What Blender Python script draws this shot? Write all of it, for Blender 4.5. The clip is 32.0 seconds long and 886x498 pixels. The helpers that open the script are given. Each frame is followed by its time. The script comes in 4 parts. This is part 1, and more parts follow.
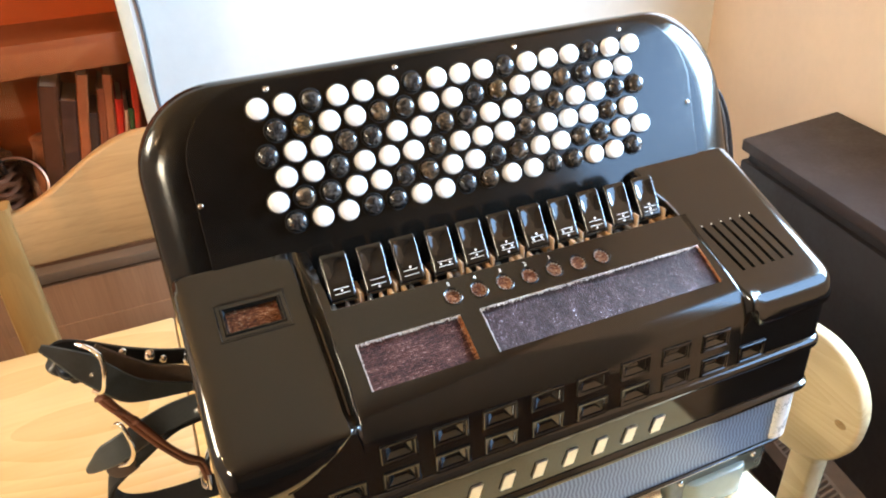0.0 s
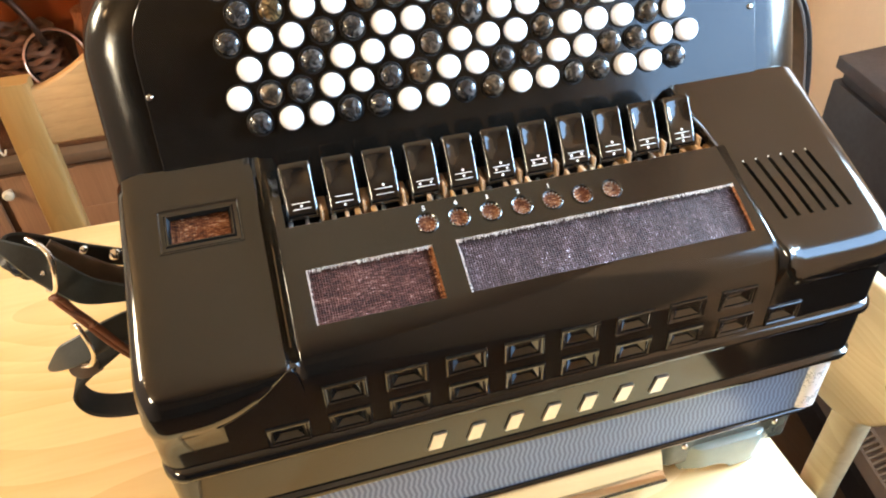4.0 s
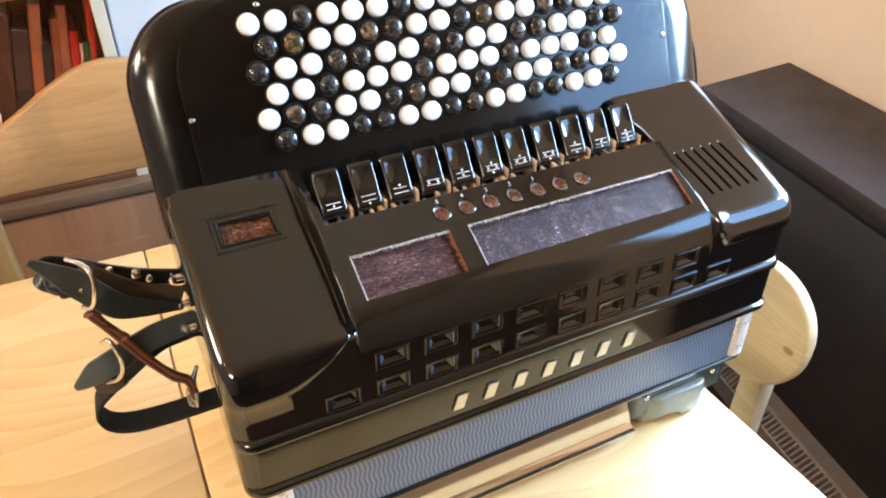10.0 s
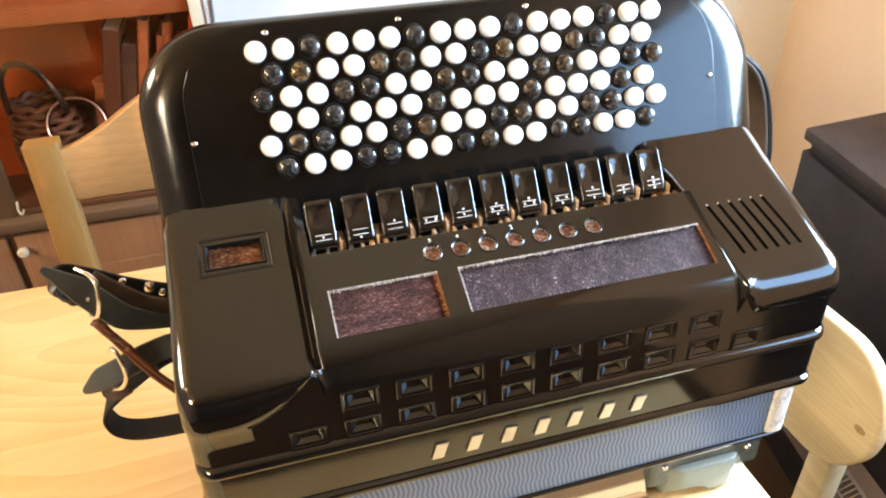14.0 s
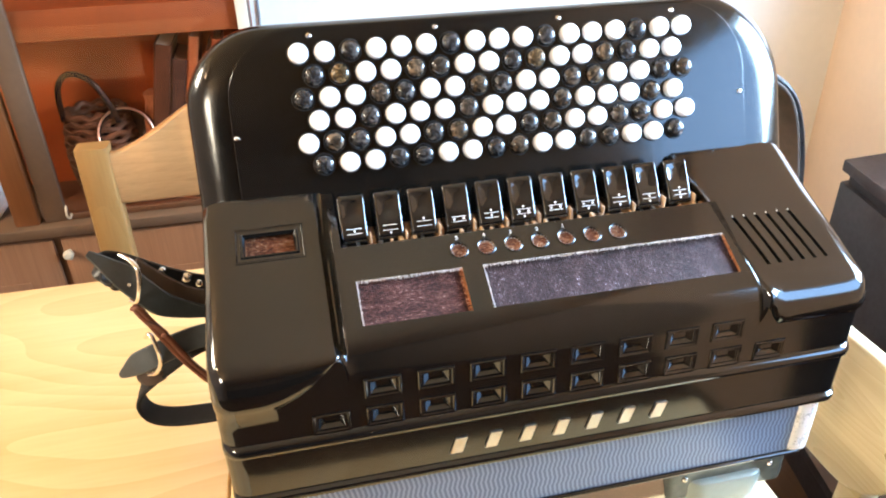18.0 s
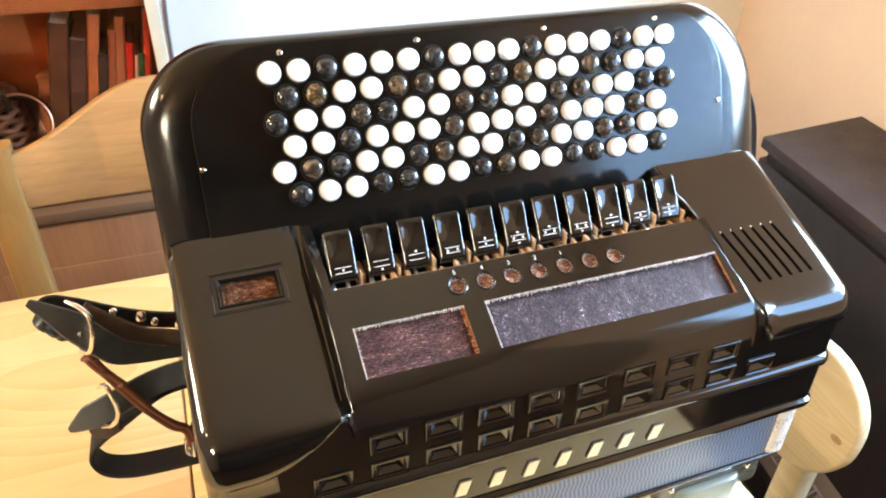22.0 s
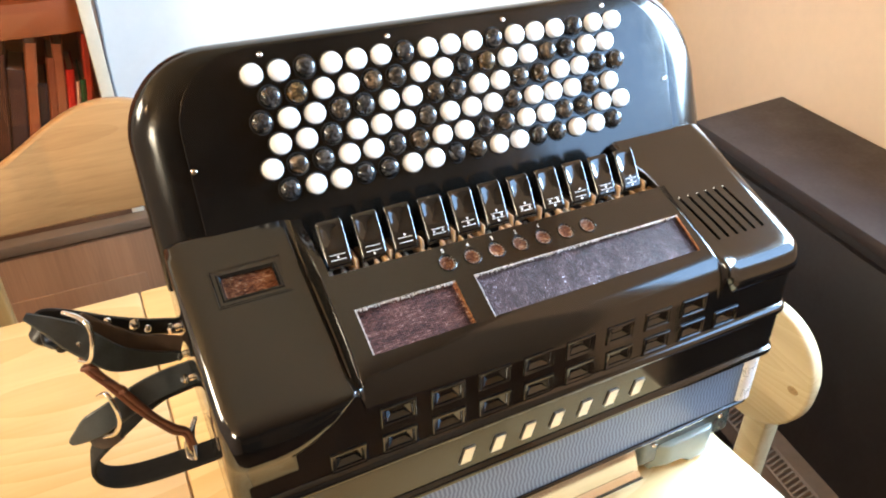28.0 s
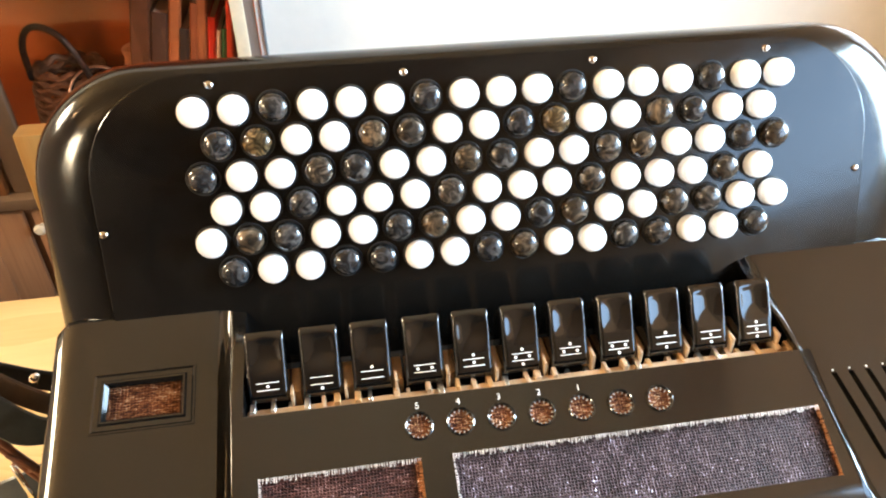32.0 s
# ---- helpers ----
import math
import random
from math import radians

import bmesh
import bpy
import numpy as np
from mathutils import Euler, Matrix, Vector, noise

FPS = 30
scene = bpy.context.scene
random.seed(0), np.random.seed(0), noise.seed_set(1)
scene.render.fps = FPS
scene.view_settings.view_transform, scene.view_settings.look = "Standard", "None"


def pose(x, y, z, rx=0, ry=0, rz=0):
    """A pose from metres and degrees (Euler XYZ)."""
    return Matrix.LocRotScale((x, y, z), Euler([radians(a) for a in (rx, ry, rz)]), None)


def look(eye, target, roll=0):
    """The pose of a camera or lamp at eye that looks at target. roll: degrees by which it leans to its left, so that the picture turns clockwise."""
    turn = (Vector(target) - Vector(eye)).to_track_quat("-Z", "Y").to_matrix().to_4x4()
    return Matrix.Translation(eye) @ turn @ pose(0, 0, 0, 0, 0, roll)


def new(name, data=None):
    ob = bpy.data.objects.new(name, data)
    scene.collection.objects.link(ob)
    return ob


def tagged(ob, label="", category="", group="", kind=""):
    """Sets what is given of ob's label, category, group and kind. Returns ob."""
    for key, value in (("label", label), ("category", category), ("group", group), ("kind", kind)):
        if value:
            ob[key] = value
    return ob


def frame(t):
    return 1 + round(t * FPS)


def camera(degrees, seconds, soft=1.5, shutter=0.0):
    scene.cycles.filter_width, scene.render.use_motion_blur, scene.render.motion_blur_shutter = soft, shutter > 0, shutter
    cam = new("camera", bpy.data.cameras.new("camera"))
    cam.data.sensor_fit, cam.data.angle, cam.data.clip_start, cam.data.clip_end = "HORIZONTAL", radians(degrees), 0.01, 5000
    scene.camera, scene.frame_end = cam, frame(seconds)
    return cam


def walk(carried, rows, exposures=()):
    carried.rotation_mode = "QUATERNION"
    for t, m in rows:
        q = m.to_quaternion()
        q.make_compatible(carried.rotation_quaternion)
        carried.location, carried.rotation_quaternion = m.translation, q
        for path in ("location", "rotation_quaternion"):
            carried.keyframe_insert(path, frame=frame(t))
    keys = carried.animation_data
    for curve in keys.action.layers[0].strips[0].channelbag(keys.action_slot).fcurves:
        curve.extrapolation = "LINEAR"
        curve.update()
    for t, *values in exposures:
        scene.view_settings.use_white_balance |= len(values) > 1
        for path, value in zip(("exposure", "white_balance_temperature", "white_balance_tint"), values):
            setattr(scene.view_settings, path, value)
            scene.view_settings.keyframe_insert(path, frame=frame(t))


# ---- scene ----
cam = camera(63.06, 32.0, soft=2.0)
PATH = [
    (0, -0.2082, -0.4784, 1.2503, 59.56, 2.84, -23.15),
    (0.5, -0.2110, -0.4307, 1.2415, 57.05, 2.52, -25.39),
    (1, -0.2076, -0.3747, 1.2341, 55.57, 3.33, -28.23),
    (1.5, -0.1903, -0.3592, 1.2477, 54.65, 5.33, -26.86),
    (2, -0.1472, -0.3658, 1.2382, 55.42, 4.32, -21.74),
    (2.5, -0.0735, -0.3844, 1.2159, 57.88, 2.58, -12.50),
    (3, -0.0678, -0.3978, 1.2017, 52.50, 3.07, -8.15),
    (3.5, -0.0841, -0.4240, 1.2124, 51.30, 2.84, -10.10),
    (5.5, -0.2695, -0.4535, 1.2367, 55.39, 1.10, -32.47),
    (6, -0.2626, -0.4722, 1.2191, 53.86, 3.94, -26.96),
    (6.5, -0.2623, -0.4963, 1.2250, 55.65, 5.45, -24.76),
    (7, -0.2507, -0.5010, 1.2277, 56.41, 5.29, -23.51),
    (7.5, -0.2441, -0.5003, 1.2269, 56.86, 5.01, -22.42),
    (8, -0.2382, -0.4989, 1.2280, 56.16, 4.51, -22.25),
    (8.5, -0.2341, -0.4960, 1.2333, 57.62, 3.29, -22.80),
    (9, -0.2318, -0.4995, 1.2405, 58.23, 2.87, -23.41),
    (9.5, -0.2332, -0.4983, 1.2421, 58.11, 2.45, -24.79),
    (10, -0.2434, -0.4926, 1.2375, 55.97, 0.47, -26.27),
    (10.5, -0.2505, -0.4880, 1.2416, 57.41, 1.56, -28.75),
    (11, -0.2549, -0.4693, 1.2532, 57.52, 2.14, -29.89),
    (11.5, -0.2569, -0.4458, 1.2468, 56.39, 2.19, -31.52),
    (12, -0.2615, -0.4258, 1.2472, 56.30, 2.54, -32.83),
    (12.5, -0.2593, -0.4266, 1.2485, 56.32, 0.64, -32.52),
    (13, -0.2095, -0.4575, 1.2477, 57.40, 0.94, -25.96),
    (13.5, -0.1605, -0.4941, 1.2397, 56.81, 0.98, -20.99),
    (14, -0.1569, -0.5008, 1.2372, 57.74, 1.59, -16.13),
    (14.5, -0.1533, -0.4978, 1.2356, 57.86, 1.13, -14.18),
    (16.5, -0.1464, -0.5392, 1.2116, 58.95, 2.68, -13.27),
    (17, -0.1540, -0.5371, 1.2078, 58.60, 2.06, -13.36),
    (17.5, -0.1565, -0.5324, 1.2128, 59.64, 1.64, -12.80),
    (18, -0.1583, -0.5247, 1.2261, 60.15, 1.09, -12.69),
    (18.5, -0.1738, -0.5117, 1.2294, 59.50, 0.02, -14.28),
    (19, -0.1980, -0.4862, 1.2317, 57.24, -0.38, -20.62),
    (19.5, -0.2251, -0.4593, 1.2330, 56.21, 0.80, -27.23),
    (20, -0.2449, -0.4372, 1.2315, 54.83, 0.87, -30.78),
    (20.5, -0.2488, -0.4356, 1.2421, 56.13, 0.57, -30.89),
    (21, -0.2425, -0.4384, 1.2499, 56.90, -0.09, -28.54),
    (21.5, -0.2216, -0.4480, 1.2510, 57.21, -0.87, -24.01),
    (22, -0.2032, -0.4558, 1.2510, 57.01, -1.16, -20.49),
    (22.5, -0.1889, -0.4605, 1.2480, 56.67, -1.01, -19.08),
    (23, -0.1643, -0.4795, 1.2438, 56.55, -0.17, -17.05),
    (23.5, -0.1505, -0.4874, 1.2251, 55.21, -0.45, -16.02),
    (24, -0.1575, -0.4869, 1.2338, 56.13, -0.39, -15.13),
    (24.5, -0.1635, -0.4867, 1.2378, 56.44, -0.71, -14.30),
    (25, -0.1808, -0.4998, 1.2199, 58.67, 0.33, -19.05),
    (25.5, -0.2320, -0.4877, 1.2210, 55.42, -0.21, -26.27),
    (26, -0.2509, -0.4790, 1.2370, 55.60, -1.51, -30.11),
    (26.5, -0.2604, -0.4782, 1.2542, 58.25, -1.45, -29.65),
    (28.5, -0.2231, -0.4748, 1.2399, 57.77, 1.47, -24.49),
    (29, -0.1613, -0.4620, 1.2295, 57.51, -0.30, -15.61),
    (29.5, -0.1309, -0.3772, 1.2179, 56.07, 0.88, -12.86),
    (30, -0.0933, -0.3197, 1.2239, 54.45, 0.35, -11.87),
    (30.5, -0.0296, -0.3024, 1.2276, 52.52, -0.74, -4.64),
    (31, -0.0292, -0.3199, 1.2197, 53.21, 0.31, -3.85),
    (31.5, -0.0530, -0.3270, 1.2317, 53.82, 0.24, -4.22),
    (32, -0.0818, -0.3311, 1.2387, 54.29, 0.28, -9.09),
]
# the phone's own exposure and white balance drift a little
DRIFT = [(0, -0.15, 5950, 10), (1, -0.12, 5750, 10), (2, -0.15, 5700, 10), (3, 0.0, 6200, 10), (6, 0.05, 6000, 10), (7, -0.2, 5750, 10), (9, -0.3, 5600, 10), (10.5, -0.2, 5700, 10),
         (12, -0.22, 5750, 10), (13, -0.1, 5950, 10), (14, 0.0, 6250, 10), (17, 0.24, 5800, 10), (19, 0.2, 5600, 10), (20, 0.18, 5600, 10), (21, 0.06, 5850, 10), (23, 0.08, 6150, 10),
         (24, 0.17, 6250, 10), (25, 0.33, 5850, 10), (26, 0.18, 5450, 10), (29, -0.1, 6200, 10), (30, -0.08, 6150, 10), (31, -0.05, 6650, 10), (32, 0.0, 6600, 10)]
walk(cam, [(t, pose(x, y, z, rx, ry, rz)) for t, x, y, z, rx, ry, rz in PATH], DRIFT)

# ---- world and light ----
world = bpy.data.worlds.new("sky")
scene.world = world
world.use_nodes = True
wn = world.node_tree.nodes
sky = wn.new("ShaderNodeTexSky")
sky.sky_type, sky.sun_disc = "NISHITA", False
sky.sun_elevation, sky.sun_rotation = radians(38), radians(60)
world.node_tree.links.new(sky.outputs["Color"], wn["Background"].inputs["Color"])
wn["Background"].inputs["Strength"].default_value = 0.12

# the window wall stands at an angle to the table: its foot, its run and its outward side
WALL_AT, WALL_RUN, WALL_OUT = Vector((1.066, 0.45, 0)), Vector((0.2, 0.98, 0)), Vector((0.98, -0.2, 0))


def area_light(name, eye, target, sx, sy, watts, colour):
    d = bpy.data.lights.new(name, "AREA")
    d.shape, d.size, d.size_y, d.energy, d.color = "RECTANGLE", sx, sy, watts, colour
    ob = new(name, d)
    ob.matrix_world = look(eye, target)
    return ob


WIN_MID = WALL_AT + WALL_RUN * -0.66 + Vector((0, 0, 1.325))
area_light("window_daylight", WIN_MID + WALL_OUT * 0.06, WIN_MID - WALL_OUT, 0.60, 0.53, 72, (0.56, 0.79, 1.0))
WIN_SIDE = WALL_AT + WALL_RUN * -1.255 + Vector((0, 0, 1.325))
area_light("shaded_window_daylight", WIN_SIDE + WALL_OUT * 0.06, WIN_SIDE - WALL_OUT, 0.57, 0.53, 8.5, (0.44, 0.67, 1.0))
WIN_NORTH = WALL_AT + WALL_RUN * 0.125 + Vector((0, 0, 1.34))
area_light("corner_window_daylight", WIN_NORTH + WALL_OUT * 0.06, WIN_NORTH - WALL_OUT - WALL_RUN * 0.4 - Vector((0, 0, 0.4)), 0.75, 0.48, 8, (0.86, 0.90, 1.0))
area_light("far_window_daylight", (-2.36, 0.30, 2.13), (-0.2, -0.3, 0.8), 0.70, 0.50, 82, (1.0, 0.83, 0.56))
# Unseen south-west light set high, added to brighten the buttons.
area_light("side_fill_light", (-2.36, -1.85, 2.14), (-0.1, -0.4, 0.9), 0.70, 0.48, 82, (1.0, 0.81, 0.54))
bulb = bpy.data.lights.new("pendant_bulb", "POINT")
bulb.energy, bulb.color, bulb.shadow_soft_size = 5, (1.0, 0.62, 0.30), 0.03
new("pendant_bulb", bulb).location = (-1.40, -0.30, 1.93)


# ---- materials ----
def material(name):
    m = bpy.data.materials.new(name)
    m.use_nodes = True
    return m, m.node_tree.nodes, m.node_tree.links, m.node_tree.nodes["Principled BSDF"]


def ramp(nodes, stops):
    r = nodes.new("ShaderNodeValToRGB")
    while len(r.color_ramp.elements) < len(stops):
        r.color_ramp.elements.new(0.5)
    for e, (p, c) in zip(r.color_ramp.elements, stops):
        e.position, e.color = p, (*c, 1)
    return r


def mapped(nodes, links, scale, turn=(0, 0, 0)):
    c, mp = nodes.new("ShaderNodeTexCoord"), nodes.new("ShaderNodeMapping")
    mp.inputs["Scale"].default_value = scale
    mp.inputs["Rotation"].default_value = [radians(a) for a in turn]
    links.new(c.outputs["Object"], mp.inputs["Vector"])
    return mp.outputs["Vector"]


def noisy(nodes, links, vec, scale, detail=4.0, rough=0.55):
    n = nodes.new("ShaderNodeTexNoise")
    n.inputs["Scale"].default_value, n.inputs["Detail"].default_value, n.inputs["Roughness"].default_value = scale, detail, rough
    links.new(vec, n.inputs["Vector"])
    return n


def bumped(nodes, links, shader, height, strength, distance=0.001):
    b = nodes.new("ShaderNodeBump")
    b.inputs["Strength"].default_value, b.inputs["Distance"].default_value = strength, distance
    links.new(height, b.inputs["Height"])
    links.new(b.outputs["Normal"], shader.inputs["Normal"])


def plain(name, colour, rough, metal=0.0, vary=0.15, scale=30.0, bump=0.0, coat=0.0, spec=0.5, rvary=0.1):
    """A surface whose colour and gloss wander a little at two scales."""
    m, n, l, s = material(name)
    vec = mapped(n, l, (1, 1, 1))
    a, b = noisy(n, l, vec, scale, 5), noisy(n, l, vec, scale * 9, 3)
    mix = n.new("ShaderNodeMath")
    mix.operation = "MULTIPLY_ADD"
    mix.inputs[1].default_value, mix.inputs[2].default_value = 0.35, 0.0
    l.new(b.outputs["Fac"], mix.inputs[0])
    add = n.new("ShaderNodeMath")
    add.operation = "MULTIPLY_ADD"
    add.inputs[1].default_value = 0.65
    l.new(a.outputs["Fac"], add.inputs[0])
    l.new(mix.outputs[0], add.inputs[2])
    lo, hi = [c * (1 - vary) for c in colour], [min(1, c * (1 + vary)) for c in colour]
    r = ramp(n, [(0.3, lo), (0.7, hi)])
    l.new(add.outputs[0], r.inputs["Fac"])
    l.new(r.outputs["Color"], s.inputs["Base Color"])
    rr = n.new("ShaderNodeMapRange")
    rr.inputs["From Min"].default_value, rr.inputs["From Max"].default_value = 0.3, 0.7
    rr.inputs["To Min"].default_value, rr.inputs["To Max"].default_value = max(0.02, rough * (1 - rvary)), min(1, rough * (1 + rvary))
    l.new(add.outputs[0], rr.inputs["Value"])
    l.new(rr.outputs["Result"], s.inputs["Roughness"])
    s.inputs["Metallic"].default_value = metal
    s.inputs["Specular IOR Level"].default_value = spec
    s.inputs["Coat Weight"].default_value = coat
    s.inputs["Coat Roughness"].default_value = 0.04
    if bump:
        bumped(n, l, s, add.outputs[0], bump)
    return m


def wood(name, dark, light, scale=(1, 1, 1), turn=(0, 0, 0), rough=0.42, streak=0.35, rings=16.0, coat=0.0):
    """Grain along the local x axis of the mapping: growth rings cut as flames, fine pores."""
    m, n, l, s = material(name)
    vec = mapped(n, l, scale, turn)
    st = n.new("ShaderNodeMapping")
    st.inputs["Scale"].default_value = (1.2, 14, 14)
    l.new(vec, st.inputs["Vector"])
    broad = noisy(n, l, st.outputs["Vector"], 1.3, 3, 0.5)
    cs = n.new("ShaderNodeMapping")
    cs.inputs["Scale"].default_value = (0.8, 5.5, 5.5)
    l.new(vec, cs.inputs["Vector"])
    swell = noisy(n, l, cs.outputs["Vector"], 1.0, 1.5, 0.4)
    many, wv = n.new("ShaderNodeMath"), n.new("ShaderNodeMath")
    many.operation, many.inputs[1].default_value = "MULTIPLY", rings
    wv.operation = "FRACT"
    l.new(swell.outputs["Fac"], many.inputs[0])
    l.new(many.outputs[0], wv.inputs[0])
    fs = n.new("ShaderNodeMapping")
    fs.inputs["Scale"].default_value = (6, 220, 220)
    l.new(vec, fs.inputs["Vector"])
    fine = noisy(n, l, fs.outputs["Vector"], 1.0, 4, 0.6)
    mx = n.new("ShaderNodeMix")
    mx.inputs["Factor"].default_value = 0.24
    l.new(broad.outputs["Fac"], mx.inputs["A"])
    l.new(wv.outputs[0], mx.inputs["B"])
    mx2 = n.new("ShaderNodeMix")
    mx2.inputs["Factor"].default_value = streak
    l.new(mx.outputs["Result"], mx2.inputs["A"])
    l.new(fine.outputs["Fac"], mx2.inputs["B"])
    mid = [(a + b) / 2 for a, b in zip(dark, light)]
    r = ramp(n, [(0.2, dark), (0.48, mid), (0.78, light)])
    l.new(mx2.outputs["Result"], r.inputs["Fac"])
    l.new(r.outputs["Color"], s.inputs["Base Color"])
    s.inputs["Roughness"].default_value = rough
    s.inputs["Coat Weight"].default_value, s.inputs["Coat Roughness"].default_value = coat, 0.15
    bumped(n, l, s, fine.outputs["Fac"], 0.12, 0.0006)
    return m


LACQUER = plain("black_lacquer", (0.0055, 0.0051, 0.0047), 0.10, vary=0.4, scale=12, rvary=0.35, spec=0.85)
PANEL = plain("keyboard_panel_black", (0.0052, 0.0048, 0.0043), 0.16, vary=0.35, scale=15, bump=0.02, rvary=0.5, spec=0.42, coat=0.10)
PEARL = plain("white_button_plastic", (0.93, 0.92, 0.90), 0.2, vary=0.05, scale=60, spec=0.5)


def pearl_black():
    """Smoky pearl: swirling bands, turned differently in every button, a few of them golden."""
    m, n, l, s = material("black_pearl_plastic")
    c, info = n.new("ShaderNodeTexCoord"), n.new("ShaderNodeObjectInfo")
    jump, shift = n.new("ShaderNodeVectorMath"), n.new("ShaderNodeVectorMath")
    jump.operation, jump.inputs[1].default_value = "SCALE", (0, 0, 0)
    jump.inputs[0].default_value = (3.1, 5.7, 7.3)
    l.new(info.outputs["Random"], jump.inputs["Scale"])
    l.new(c.outputs["Object"], shift.inputs[0])
    l.new(jump.outputs[0], shift.inputs[1])
    swirl = noisy(n, l, shift.outputs[0], 150, 3, 0.5)
    swirl.inputs["Distortion"].default_value = 1.8
    r = ramp(n, [(0.34, (0.010, 0.010, 0.010)), (0.52, (0.032, 0.030, 0.028)), (0.62, (0.085, 0.077, 0.069)), (0.75, (0.17, 0.15, 0.13))])
    l.new(swirl.outputs["Fac"], r.inputs["Fac"])
    shade = ramp(n, [(0.0, (0.75, 0.82, 0.95)), (0.5, (0.95, 0.95, 0.95)), (0.82, (1.25, 1.05, 0.85)), (0.93, (1.6, 1.2, 0.8)), (1.0, (2.6, 1.8, 0.8))])
    l.new(info.outputs["Random"], shade.inputs["Fac"])
    tint = n.new("ShaderNodeVectorMath")
    tint.operation = "MULTIPLY"
    l.new(shade.outputs["Color"], tint.inputs[0])
    l.new(r.outputs["Color"], tint.inputs[1])
    l.new(tint.outputs[0], s.inputs["Base Color"])
    s.inputs["Roughness"].default_value, s.inputs["Specular IOR Level"].default_value = 0.20, 0.6
    s.inputs["Coat Weight"].default_value, s.inputs["Coat Roughness"].default_value = 0.35, 0.08
    return m


SMOKE = pearl_black()
CHROME = plain("chrome", (0.82, 0.81, 0.79), 0.08, metal=1.0, vary=0.05, scale=40, rvary=0.4)
DULL_METAL = plain("dull_silver", (0.84, 0.83, 0.80), 0.32, metal=1.0, vary=0.04, scale=60, rvary=0.12)
CORNER = plain("bright_metal_corner", (0.86, 0.85, 0.83), 0.28, metal=0.35, vary=0.05, scale=60, rvary=0.2)
BRASS = plain("brass_lever", (0.52, 0.29, 0.12), 0.4, metal=0.3, vary=0.3, scale=80)
# Matt black for the well floor and the painted shade round each button.
PIT = plain("recess_and_gap_shade", (0.006, 0.005, 0.0045), 0.6, vary=0.4, scale=50)
INK = plain("white_engraving", (0.85, 0.85, 0.83), 0.4, vary=0.04, scale=80)
LEATHER = plain("black_leather", (0.012, 0.012, 0.013), 0.33, vary=0.4, scale=90, bump=0.25, rvary=0.25)
# Black leather lightened: its blue-grey sheen is put into the colour.
TONGUE_SHEEN = plain("leather_painted_sheen", (0.034, 0.041, 0.045), 0.36, vary=0.35, scale=70, bump=0.15, rvary=0.25, spec=0.7)
SUEDE = plain("strap_lining", (0.007, 0.0055, 0.005), 0.85, vary=0.4, scale=120, bump=0.3)
CORD = plain("brown_leather", (0.13, 0.042, 0.02), 0.5, vary=0.35, scale=110, bump=0.25)
# Feet and bass shell: the tabletop's grey-green reflection put into the base colour.
FOOT_REFLECTION_GREY = plain("foot_reflection_grey", (0.24, 0.275, 0.25), 0.24, vary=0.08, scale=20, rvary=0.1, spec=0.9)
BASS_REFLECTION_GREY = plain("bass_black_with_reflection", (0.085, 0.095, 0.085), 0.14, vary=0.35, scale=14, rvary=0.35, spec=0.6)
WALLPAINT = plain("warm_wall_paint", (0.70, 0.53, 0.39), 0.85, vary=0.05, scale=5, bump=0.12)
# Next two: a dim room's shade put into the colour of unseen walls.
DIM_ROOM_TAN = plain("dim_room_tan", (0.29, 0.22, 0.16), 0.85, vary=0.08, scale=4, bump=0.1)
DIM_ROOM_BLUE = plain("dim_room_blue_grey", (0.11, 0.115, 0.125), 0.8, vary=0.12, scale=4, bump=0.1)
WHITEPAINT = plain("white_wall_paint", (0.86, 0.83, 0.77), 0.8, vary=0.04, scale=5, bump=0.1)
# Unseen ceiling, tinted tan so the top of the case reflects brown.
CEILING = plain("ceiling_paint", (0.56, 0.375, 0.20), 0.9, vary=0.04, scale=4)
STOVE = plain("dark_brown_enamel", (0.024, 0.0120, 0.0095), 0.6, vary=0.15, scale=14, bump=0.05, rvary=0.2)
# Neck and sides: the lid's brown again, darkened to put shade in the colour.
STOVE_SHADED = plain("shaded_brown_side", (0.0098, 0.0048, 0.0042), 0.58, vary=0.2, scale=12, rvary=0.2)
GRILLE = plain("brown_grey_grille", (0.22, 0.16, 0.13), 0.5, vary=0.15, scale=40)
PINE = wood("pine_table", (0.68, 0.41, 0.145), (0.89, 0.67, 0.35), scale=(2.2, 1.0, 1.0), rough=0.3, streak=0.2, coat=0.25)
PINE_PALE = wood("pale_pine_chair", (0.62, 0.44, 0.21), (0.84, 0.69, 0.43), turn=(0, 0, 90), scale=(1.5, 2.2, 2.2), rough=0.4, streak=0.25, rings=22.0)
BEECH = wood("beech_chair", (0.31, 0.155, 0.055), (0.50, 0.29, 0.12), scale=(1.6, 1.2, 1.2), rough=0.38, streak=0.5)
BEECH_POST = wood("beech_post", (0.24, 0.125, 0.035), (0.35, 0.20, 0.065), turn=(0, 90, 0), scale=(1.4, 1.4, 1.4), rough=0.36, streak=0.45)
OAK = wood("oak_sideboard", (0.062, 0.024, 0.009), (0.13, 0.055, 0.022), scale=(2.4, 1, 1), turn=(0, 90, 0), rough=0.45, streak=0.65)
# Doors: the same oak, with the light on it put into a paler colour.
OAK_FRONT_LIT = wood("lit_oak_door", (0.18, 0.085, 0.040), (0.31, 0.155, 0.078), scale=(2.4, 1, 1), turn=(0, 90, 0), rough=0.42, streak=0.65)
OAK_LIGHT = wood("light_oak", (0.15, 0.050, 0.014), (0.23, 0.088, 0.026), scale=(1.5, 1, 1), turn=(0, 90, 0), rough=0.45, streak=0.6)
